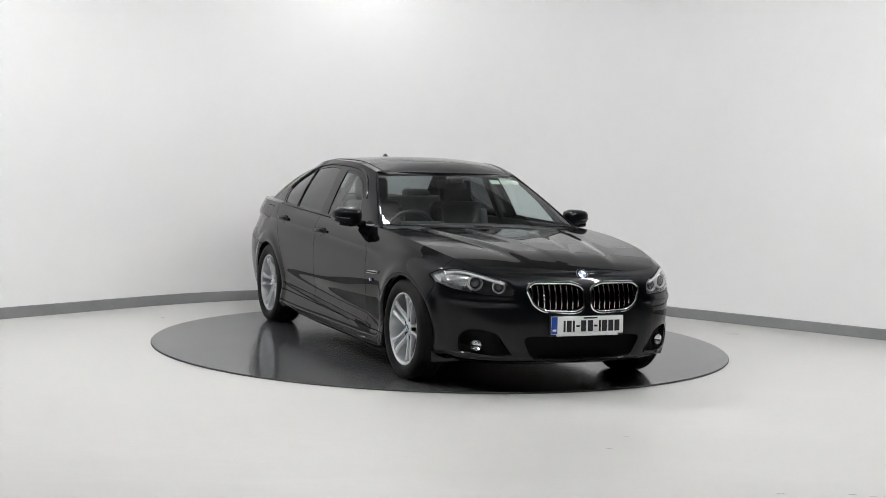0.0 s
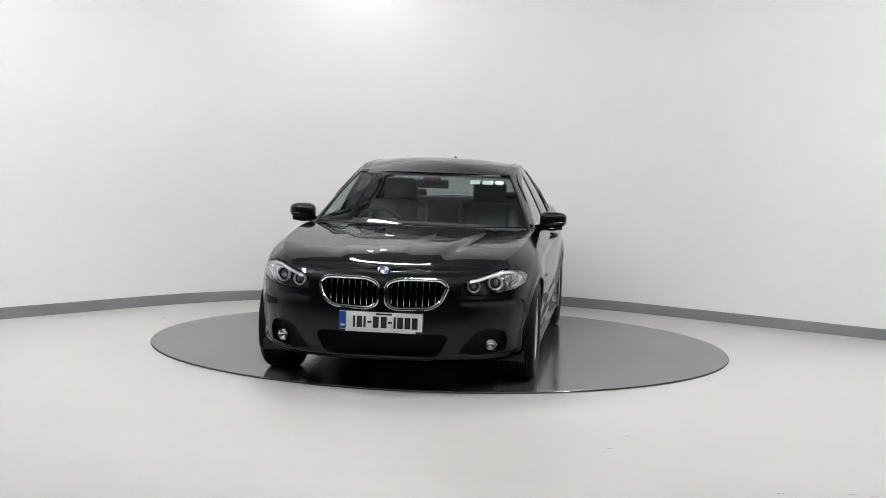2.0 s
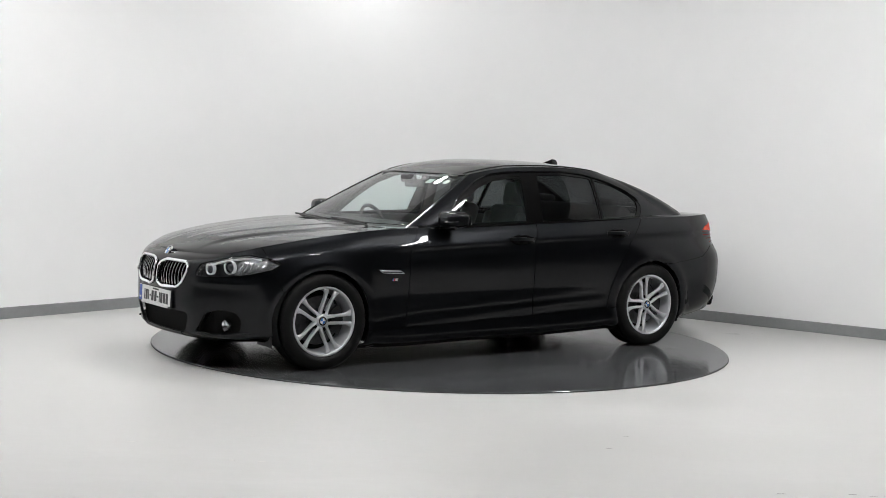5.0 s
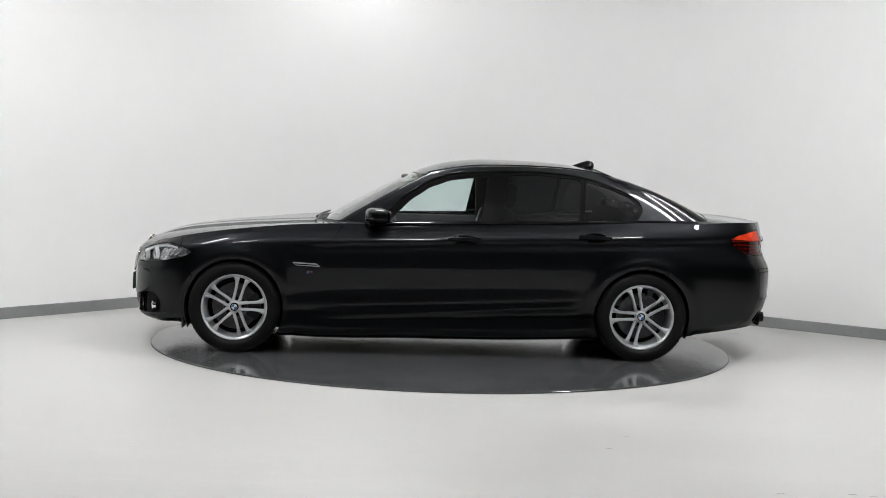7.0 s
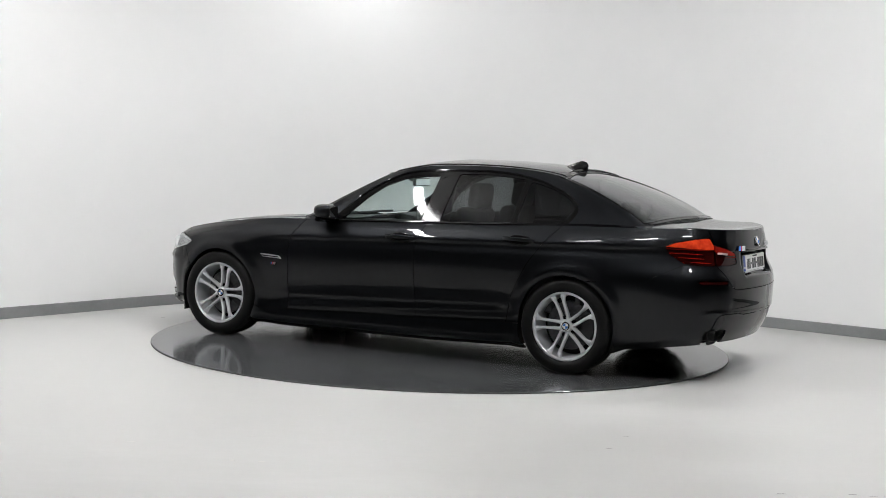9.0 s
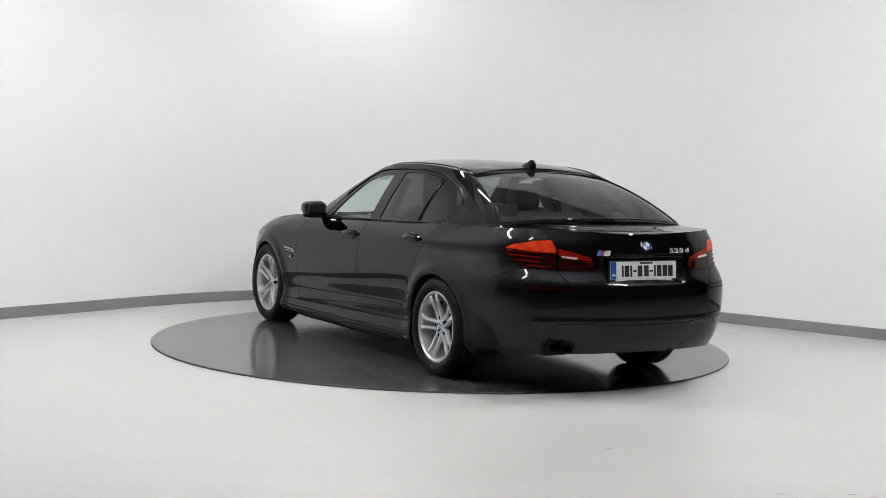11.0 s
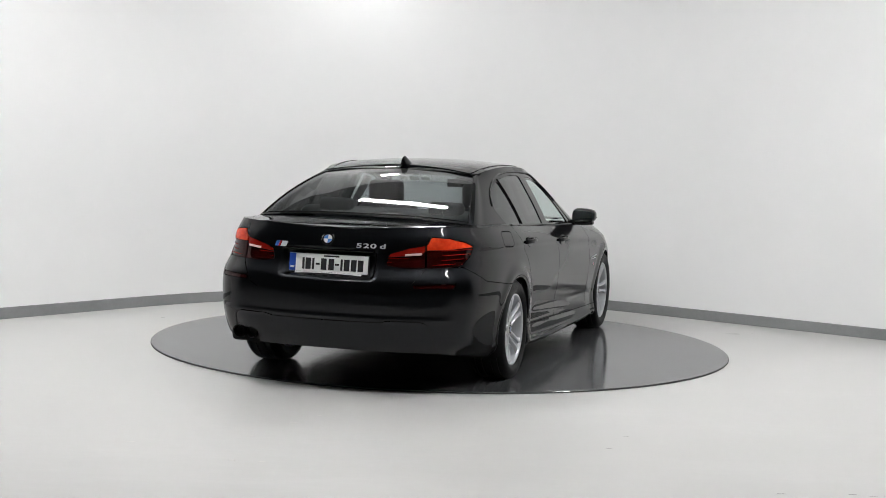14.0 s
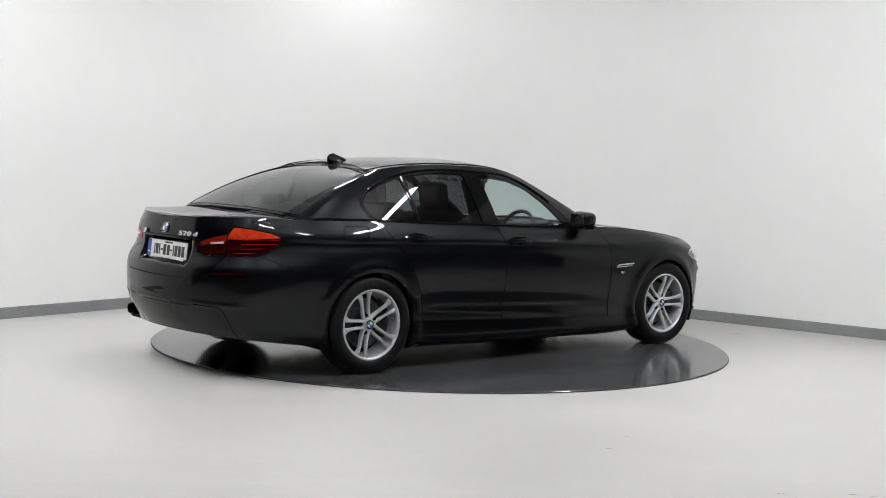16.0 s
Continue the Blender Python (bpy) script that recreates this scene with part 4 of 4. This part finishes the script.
def build_tail(car, tail, rear_x):
    for side in (1, -1):
        skin = tail if side > 0 else mirrored(tail)
        V = skin[0]
        col, z = V[:, 3], V[:, 2]
        outer = clip(skin, col - 13.07)
        inner = clip(skin, 13.12 - col)
        lamp = None
        for name, piece, tag in (("tail_light", outer, "red tail light wrapped round the corner"), ("boot_light", inner, "red tail light on the boot lid")):
            W = piece[0]
            split = W[:, 2] - np.interp(W[:, 3], (11.5, 12.2, 13.1, 13.2, 13.85), (0.915, 0.905, 0.898, 0.868, 0.850))
            low, high = clip(piece, split + 0.001), clip(piece, 0.001 - split)
            ribs = np.cos(2 * math.pi * (low[0][:, 2] - 0.786) / 0.0285) - 0.62
            bright, dark = clip(low, -ribs), clip(low, ribs)
            base = panel(name, bright, M_RED, car, tag, flange=0.008)
            panel("dark_band", dark, M_REDDARK, base, "dark red lamp bands", flange=0, shift=-0.005)
            panel("upper_lens", high, M_REDLIT if name == "tail_light" else M_RED, base, "bright orange-red lens", flange=0.012)
        # pale insert of the inner lamp
        y0, y1 = 0.48, 0.575
        pts = [(rear_x(y, 0.868) - 0.0005, side * y, 0.866 + 0.10 * (y - y0)) for y in np.linspace(y0, y1, 10)]
        mesh_object("reversing_light", *tube(pts, 0.008, 6, squash=0.7), M_CLEARLAMP, base, "pale clear strip")
    number_plate(car, pose(-2.516, 0, 0.793, 0, 0, 180) @ pose(0, 0, 0, 0, -6, 0))
    # chrome line and lip of the niche
    part("plate_lamp_strip", box_bm((-2.515, 0, 0.716), (0.02, 0.56, 0.008), 0.003), M_CHROME, car, "thin chrome strip under the plate")
    part("boot_grip", box_bm((-2.515, 0, 0.881), (0.03, 0.60, 0.018), 0.006), M_GLOSS, car, "gloss black boot grip")
    roundel("rear_badge", car, pose(rear_x(0, 0.945) - 0.002, 0, 0.945, 0, -24, 180), 0.041)
    # lettering of the model and a striped badge
    for ch, c in zip("520d", (-0.205, -0.249, -0.293, -0.350)):
        text = bpy.data.curves.new("letter", "FONT")
        text.body, text.size, text.extrude, text.align_x, text.offset = ch, 0.054, 0.003, "CENTER", 0.0006
        ob = bpy.data.objects.new("letter", text)
        scene.collection.objects.link(ob)
        me = bpy.data.meshes.new_from_object(ob)
        bpy.data.objects.remove(ob)
        me.materials.clear()
        me.materials.append(M_SATIN)
        bend = pose(0, 0, 0, 90, 0, -90) @ Matrix.Diagonal((1.4, 0.72, 1, 1))
        for v in me.vertices:
            p = bend @ v.co
            v.co = (rear_x(c + p.y, 0.935) - 0.007 - 0.25 * (0.935 - 0.902 - p.z) + p.x, c + p.y, 0.902 + p.z)
        letter = new("letter", me)
        letter.parent, letter["label"] = car, "chrome letter"
    for k, (c, mat, w) in enumerate(((0.352, M_BADGEBLUE, 0.011), (0.339, M_PLATEBLUE, 0.011), (0.326, M_BADGERED, 0.011), (0.295, M_SATIN, 0.040))):
        shape = [(c + w / 2 + 0.006, 0.886), (c - w / 2 + 0.006, 0.886), (c - w / 2 - 0.006, 0.918), (c + w / 2 - 0.006, 0.918)]
        V, F = prism(shape, 0.004, "x")
        mesh_object("badge_stripe", [(rear_x(b, 0.935) - 0.010 - 0.25 * (0.935 - z) + a, b, z) for a, b, z in V], F, mat, car, "coloured badge stripe", smooth=False)
    # exhaust tips
    for y in (0.535, 0.625):
        pipe = mesh_object("exhaust_tip", *moved(lathe([(0.037, 0.0), (0.039, 0.006), (0.039, 0.14), (0.032, 0.14), (0.032, 0.01)], 28, "x"), pose(-2.462, y, 0.325)), M_PIPE, car, "dark steel exhaust tip")
        # black disc stands in for the shade down the pipe
        mesh_object("pipe_bore_shade", *moved(lathe([(0, 0.05), (0.037, 0.05)], 28, "x"), pose(-2.462, y, 0.325)), M_DARK, pipe)


def handle(car, x, z, side, y):
    """A pull handle over a dark disc that stands in for a shaded recess."""
    n = 14
    path = [(x + 0.115 - 0.23 * t, side * (y + 0.004 + 0.026 * math.sin(math.pi * t) ** 0.6), z + 0.004 * math.sin(math.pi * t) - 0.004 * t) for t in np.linspace(0, 1, n)]
    bow = mesh_object("door_handle", *tube(path, 0.0155, 8, squash=0.75), M_PAINT, car, "body-coloured pull handle")
    V, F = lathe([(0, 0.003), (0.6, 0.004), (0.9, 0.003), (1.0, -0.004)], 28, "y")
    mesh_object("recess_shade", [(x + a * 0.100, side * (y + b), z - 0.006 + c * 0.038) for a, b, c in V], F, M_GLOSS, bow, "dark disc for a recess's shade")


def build_side_details(car, side_y):
    for side in (1, -1):
        handle(car, -0.165, 0.868, side, 0.921)
        handle(car, -1.118, 0.905, side, 0.915)
        # vent and striped badge on the wing
        V, F = prism(rounded([(1.075, 0.672), (0.90, 0.664), (0.868, 0.640), (1.045, 0.648)], 0.008), 0.009, "y")
        vent = mesh_object("wing_vent", [(a, side * (0.929 - 0.012 * max(0, a - 0.95) + b), c) for a, b, c in V], F, M_SATIN, car, "silver wing vent", sharp=30)
        # dark slab laid on the vent for the shade of a slot
        V, F = prism([(1.06, 0.662), (0.90, 0.656), (0.885, 0.648), (1.045, 0.653)], 0.004, "y")
        mesh_object("vent_slot_shade", [(a, side * (0.9365 - 0.012 * max(0, a - 0.95) + b), c) for a, b, c in V], F, M_DARK, vent, smooth=False)
        for k, (c, w, mat) in enumerate(((0.962, 0.008, M_BADGEBLUE), (0.952, 0.008, M_BADGERED), (0.935, 0.022, M_CHROME))):
            V, F = prism([(c + w / 2 + 0.003, 0.592), (c - w / 2 + 0.003, 0.592), (c - w / 2 - 0.003, 0.610), (c + w / 2 - 0.003, 0.610)], 0.004, "y")
            mesh_object("wing_badge", [(a, side * (0.931 + b), z) for a, b, z in V], F, mat, car, "small striped badge", smooth=False)
        # mirror
        bm = bmesh.new()
        bmesh.ops.create_icosphere(bm, subdivisions=4, radius=1)
        for v in bm.verts:
            p = v.co
            q = Vector([math.copysign(abs(c) ** 0.62, c) for c in p])
            x = q.x * (0.092 if q.x > 0 else 0.066)
            width = 0.098
            v.co = (0.462 + x - 0.02 * q.y, side * (0.945 + q.y * width), 1.014 + q.z * (0.064 - 0.012 * q.y) + 0.008 * q.y)
        shell = part("door_mirror", bm, M_PAINT, car, "body-coloured door mirror", sharp=60)
        V, F = prism(rounded([(-0.085, -0.045), (0.085, -0.038), (0.08, 0.042), (-0.08, 0.05)], 0.02), 0.003, "x")
        mesh_object("mirror_glass", [(0.3945 + a - 0.02 * b / 0.098, side * (0.945 + b), 1.013 + c) for a, b, c in V], F, M_MIRROR, shell, "mirror glass", smooth=False)
        mesh_object("mirror_lower", *tube([(0.505, side * 0.86, 0.962), (0.52, side * 0.93, 0.955), (0.50, side * 1.01, 0.965)], 0.017, 8), M_GLOSS, shell, "black lower edge")
        mesh_object("indicator", *tube([(0.553, side * 0.95, 1.0), (0.540, side * 1.0, 1.003), (0.50, side * 1.038, 1.008)], 0.004, 6), M_LAMPDARK, shell, "dark indicator strip")
        foot = [(0.51, side * 0.80, 0.955), (0.50, side * 0.85, 0.958), (0.48, side * 0.90, 0.972)]
        mesh_object("mirror_foot", *tube(foot, 0.026, 10, squash=0.8), M_GLOSS, shell, "black mirror foot")
        # window divider, door pillar trims
        pts = [Vector((-1.027 - 0.033 * t, side_y(-1.027 - 0.033 * t, 1.005 + 0.31 * t) - 0.003, 1.005 + 0.31 * t)) for t in np.linspace(0, 1, 9)]
        mesh_object("window_divider", *tube([(p.x, side * (p.y - 0.004), p.z) for p in pts], 0.009, 6), M_GLOSS, car, "black window divider")
        # wind deflector above the front side window
        pts = [Vector((x, 0, z)) for x, z in ((0.18, 1.195), (0.09, 1.258), (-0.06, 1.314), (-0.20, 1.334), (-0.34, 1.340))]
        V, F = [], []
        for i, p in enumerate(pts):
            for dz, dy in ((0.010, -0.010), (-0.030, -0.004), (-0.032, -0.006)):
                z = p.z + dz
                V.append((p.x, side * (side_y(p.x, z) + dy), z))
        F = [(i * 3 + j, i * 3 + j + 1, i * 3 + 4 + j, i * 3 + 3 + j) for i in range(len(pts) - 1) for j in range(2)]
        mesh_object("wind_deflector", V, F, M_GLOSS, car, "dark wind deflector over the window")
        # wiper
        arm = mesh_object("wiper", *tube([(0.93, 0.52 - 0.52 * (side > 0), 0.950), (0.915, 0.25 - 0.52 * (side > 0), 0.962), (0.885, 0.02 - 0.56 * (side > 0), 0.968)], 0.008, 6), M_PLASTIC, car, "black wiper arm")
        mesh_object("wiper_blade", *tube([(0.875, 0.42 - 0.60 * (side > 0), 0.962), (0.87, 0.1 - 0.60 * (side > 0), 0.972), (0.855, -0.12 - 0.56 * (side > 0), 0.972)], 0.007, 6), M_PLASTIC, arm, "wiper blade")
    # aerial fin
    bm = bmesh.new()
    bmesh.ops.create_uvsphere(bm, u_segments=20, v_segments=14, radius=1)
    for v in bm.verts:
        p = v.co.copy()
        h = max(0.0, p.z)
        x = p.x * 0.098
        v.co = (-1.135 + x - 0.040 * h ** 1.3 - 0.02 * h * (p.x > 0), p.y * 0.036 * (1 - 0.6 * h), 1.398 + 0.060 * h * (1 - 0.25 * max(0, p.x)) - 0.01 * (p.z < 0))
    part("aerial_fin", bm, M_GLOSS, car, "gloss black shark-fin aerial", sharp=60)
    # high brake lamp strip inside the rear screen's top
    part("high_brake_light", box_bm((-1.315, 0, 1.336), (0.012, 0.30, 0.010), 0.003), M_REDDARK, car, "dark red strip at the top of the rear screen")
    # stickers on the windscreen
    for y, w, r in ((0.335, 0.075, 0), (0.43, 0.08, 0), (0.515, 0.07, 1)):
        o = [(w / 2 * math.cos(2 * math.pi * i / 20), 0.03 * math.sin(2 * math.pi * i / 20)) for i in range(20)] if r else [(-w / 2, -0.027), (w / 2, -0.027), (w / 2, 0.027), (-w / 2, 0.027)]
        V, F = prism(o, 0.001, "z")
        back = 0.016 * (y / 0.3) ** 2
        m = pose(0.288 - 0.9 * back, y, 1.270, 0, 31, 0) @ pose(0, 0, 0, 0, 0, 90)
        mesh_object("windscreen_sticker", [m @ Vector((a, b, c)) for a, b, c in V], F, M_STICKER, car, "pale green paper disc behind the windscreen", smooth=False)


def seat(car, x, y, name="front_seat"):
    cushion = part(name, box_bm((x + 0.08, y, 0.50), (0.52, 0.50, 0.16), 0.05, 4), M_SEAT, car, "grey leather seat")
    tilt = pose(0, 0, 0, 0, -18, 0)
    part("backrest", box_bm((x - 0.27, y, 0.80), (0.13, 0.48, 0.60), 0.055, 4, m=tilt), M_SEAT, cushion)
    for s in (1, -1):
        part("bolster", box_bm((x - 0.235, y + s * 0.20, 0.78), (0.15, 0.07, 0.52), 0.03, 3, m=tilt), M_SEAT, cushion)
    part("headrest", box_bm((x - 0.385, y, 1.175), (0.10, 0.27, 0.19), 0.042, 4, m=pose(0, 0, 0, 0, -8, 0)), M_SEAT, cushion)
    for s in (1, -1):
        part("headrest_post", box_bm((x - 0.375, y + s * 0.06, 1.06), (0.012, 0.012, 0.10), 0.003), M_STEEL, cushion)


def build_cabin_inside(car):
    part("cabin_floor", box_bm((-0.35, 0, 0.33), (2.6, 1.5, 0.04)), M_TRIM, car, "dark carpeted cabin floor")
    # dashboard
    sec = [(0.86, 0.62), (0.88, 0.90), (0.80, 0.935), (0.62, 0.940), (0.50, 0.925), (0.42, 0.86), (0.44, 0.62)]
    V, F = prism(rounded(sec, 0.05), 1.48, "y")
    mesh_object("dashboard", [(a, b - 0.74, c) for a, b, c in V], F, M_TRIM, car, "dark dashboard")
    V, F = prism(rounded([(0.56, 0.93), (0.53, 0.985), (0.36, 0.955), (0.36, 0.90)], 0.02), 0.34, "y")
    mesh_object("instrument_hood", [(a, b - 0.55, c) for a, b, c in V], F, M_TRIM, car)
    ring = [(0.30 + 0.07 * math.sin(a), -0.38 + 0.185 * math.cos(a), 0.88 + 0.170 * math.sin(a)) for a in np.linspace(0, 2 * math.pi, 40, endpoint=False)]
    wheel = mesh_object("steering_wheel", *tube(ring, 0.015, 8, closed=True), M_TRIM, car, "dark steering wheel")
    part("steering_hub", box_bm((0.315, -0.38, 0.875), (0.05, 0.17, 0.12), 0.03, 3, m=pose(0, 0, 0, 0, 22, 0)), M_TRIM, wheel)
    for s in (1, -1):
        part("steering_spoke", box_bm((0.305, -0.38 + s * 0.12, 0.875), (0.02, 0.12, 0.03), 0.006), M_STEEL, wheel)
    seat(car, -0.15, 0.37)
    seat(car, -0.15, -0.37)
    bench = part("rear_bench", box_bm((-0.98, 0, 0.52), (0.5, 1.34, 0.18), 0.05, 4), M_SEAT, car, "grey leather rear bench")
    part("bench_back", box_bm((-1.33, 0, 0.82), (0.14, 1.34, 0.58), 0.05, 4, m=pose(0, 0, 0, 0, -22, 0)), M_SEAT, bench)
    for y in (-0.40, 0.40):
        part("headrest", box_bm((-1.43, y, 1.095), (0.09, 0.25, 0.12), 0.035, 4), M_TRIM, bench)
    part("parcel_shelf", box_bm((-1.74, 0, 0.995), (0.58, 1.46, 0.03), 0.01), M_TRIM, car, "dark parcel shelf")
    part("boot_bulkhead", box_bm((-1.55, 0, 0.73), (0.04, 1.70, 0.5)), M_TRIM, car, "dark bulkhead behind the bench")
    glass_mirror = part("interior_mirror", box_bm((0.19, 0, 1.245), (0.03, 0.25, 0.065), 0.014, 3), M_TRIM, car, "dark interior mirror")
    part("mirror_pane", box_bm((0.174, 0, 1.245), (0.003, 0.225, 0.048)), M_MIRROR, glass_mirror)
    part("mirror_stalk", box_bm((0.245, 0, 1.280), (0.08, 0.13, 0.06), 0.02, 3), M_TRIM, glass_mirror)
    for side in (1, -1):
        part("door_card", box_bm((-0.30, side * 0.80, 0.68), (2.1, 0.05, 0.56), 0.015), M_TRIM, car, "dark inner door panel")
        part("belt_pillar", box_bm((-0.405, side * 0.660, 1.12), (0.10, 0.03, 0.38), 0.01, 2, m=pose(0, 0, 0, side * 27, 4, 0)), M_TRIM, car, "dark inner pillar")
        part("sun_visor", box_bm((0.10, side * 0.34, 1.318), (0.16, 0.34, 0.014), 0.005), M_LINER, car, "pale sun visor")


def spoke(angle):
    """One arm of a double spoke from hub to rim; y is outward."""
    V, F = [], []
    pieces = []
    for s in (1, -1):
        stations = ((0.034, 0.0205, 0.013, 0.030), (0.075, 0.0235, 0.0105, 0.030), (0.12, 0.0255, 0.0095, 0.026), (0.165, 0.0285, 0.0105, 0.022), (0.19, 0.034, 0.0145, 0.018), (0.21, 0.042, 0.022, 0.014), (0.226, 0.046, 0.028, 0.010))
        rows = []
        for r, c, w, deep in stations:
            top = 0.070 + 0.030 * step(np.array((r - 0.05) / 0.17)) - 0.012 * (r > 0.22)
            rows.append([(r, c * s - w, top - deep), (r, c * s - w, top - 0.006), (r, c * s - w * 0.55, top), (r, c * s + w * 0.55, top), (r, c * s + w, top - 0.006), (r, c * s + w, top - deep)])
        k = len(V)
        ca, sa = math.cos(angle), math.sin(angle)
        for row in rows:
            for r, c, h in row:
                V.append((r * ca - c * sa, float(h), r * sa + c * ca))
        n = 6
        for i in range(len(rows) - 1):
            for j in range(n):
                F.append((k + i * n + j, k + i * n + (j + 1) % n, k + (i + 1) * n + (j + 1) % n, k + (i + 1) * n + j))
        F.append(tuple(k + j for j in range(n)))
        F.append(tuple(k + (len(rows) - 1) * n + j for j in range(n))[::-1])
    return V, F


def build_wheel(car, phase):
    """A wheel at the origin whose outer face looks along +y."""
    rim = mesh_object("wheel", *lathe([(0.200, -0.11), (0.205, -0.02), (0.215, 0.06), (0.219, 0.092), (0.222, 0.100), (0.230, 0.106), (0.238, 0.105), (0.241, 0.097), (0.240, 0.085), (0.236, -0.12)], 72, "y"), M_SATIN, car, "silver double-spoke alloy wheel", sharp=35)
    R = 0.331
    prof = [(0.236, 0.10), (0.243, 0.108), (0.262, 0.119), (0.285, 0.122), (0.303, 0.117), (0.314, 0.112), (0.322, 0.103), (0.328, 0.093)]
    for y in (0.075, 0.03, -0.03, -0.075):
        prof += [(R, y + 0.006), (R, y + 0.004), (R - 0.008, y + 0.003), (R - 0.008, y - 0.003), (R, y - 0.004)]
    prof += [(0.328, -0.093), (0.314, -0.112), (0.285, -0.122), (0.240, -0.11)]
    tyre = mesh_object("tyre", *lathe(prof, 96, "y"), M_RUBBER, rim, "black road tyre", sharp=30)
    # shoulder blocks
    V, F = [], []
    for i in range(60):
        a = 2 * math.pi * i / 60
        for s in (1, -1):
            for da, r, y in ((0, 0.3165, 0.1095), (0.05, 0.3165, 0.1095), (0.05, 0.3325, 0.088), (0, 0.3325, 0.088)):
                V.append((r * math.cos(a + da), s * (y + 0.001), r * math.sin(a + da)))
            k = len(V) - 4
            F.append((k, k + 1, k + 2, k + 3))
    mesh_object("tread", V, F, M_RUBBER, rim, smooth=False)["kind"] = "stuff"
    for k in range(5):
        mesh_object("spoke", *spoke(math.radians(phase + 72 * k)), M_SATIN, rim, sharp=40)
    mesh_object("hub", *lathe([(0.0, 0.076), (0.034, 0.076), (0.038, 0.073), (0.044, 0.068), (0.047, 0.060), (0.048, 0.03)], 40, "y"), M_SATIN, rim, sharp=35)
    roundel("hub_cap", rim, pose(0, 0.078, 0, 0, 0, 90), 0.031, flat=True)
    # bolts take the cavity black, for the shade in their holes
    for k in range(5):
        a = math.radians(phase + 72 * k)
        c = pose(0.060 * math.cos(a), -0.006, 0.060 * math.sin(a))
        mesh_object("wheel_bolt", *moved(lathe([(0, 0.066), (0.007, 0.066), (0.008, 0.060), (0.0125, 0.0712), (0.0125, 0.050)], 12, "y"), c), M_DARK, rim, "dark wheel bolt", sharp=30)
    mesh_object("brake_disc", *lathe([(0.0, 0.030), (0.085, 0.030), (0.09, 0.010), (0.165, 0.010), (0.168, 0.004), (0.168, -0.02), (0.09, -0.02)], 56, "y"), M_STEEL, rim, "worn steel brake disc", sharp=35)
    # added black disc that darkens the gaps between the spokes
    mesh_object("spoke_gap_shade", *lathe([(0.0, -0.04), (0.21, -0.04)], 40, "y"), M_DARK, rim)
    V, F = prism(rounded([(0.10 * math.cos(a), 0.10 * math.sin(a)) for a in np.linspace(-0.6, 0.6, 6)] + [(0.185 * math.cos(a), 0.185 * math.sin(a)) for a in np.linspace(0.6, -0.6, 6)], 0.015), 0.055, "y")
    mesh_object("brake_caliper", [(-a, b - 0.02, c) for a, b, c in V], F, M_PLASTIC, rim, "dark brake caliper", sharp=30)
    return rim


def build_wheels(car):
    for x, y, phase in ((WB, 0.799, 177), (-WB, 0.810, 146)):
        first = build_wheel(car, phase)
        first.matrix_local = pose(x, y, HUB_Z)
        other = copy_thing(first, pose(x, -y, HUB_Z, 0, 0, 180))
        other.parent = car


# ---- build and move ----
build_place()
TURNTABLE = build_turntable()
CAR = build_car()
START, SPEED = -65.70, -15.876
OFFSET = Vector((0.0577, -0.0620, 0))


def motions():
    table_rows, car_rows = [], []
    for k in range(65):
        t = k * LENGTH / 64
        m = pose(0, 0, 0, 0, 0, START + SPEED * t)
        table_rows.append((t, m))
        car_rows.append((t, m @ Matrix.Translation(OFFSET)))
    walk(TURNTABLE, table_rows)
    walk(CAR, car_rows)


motions()
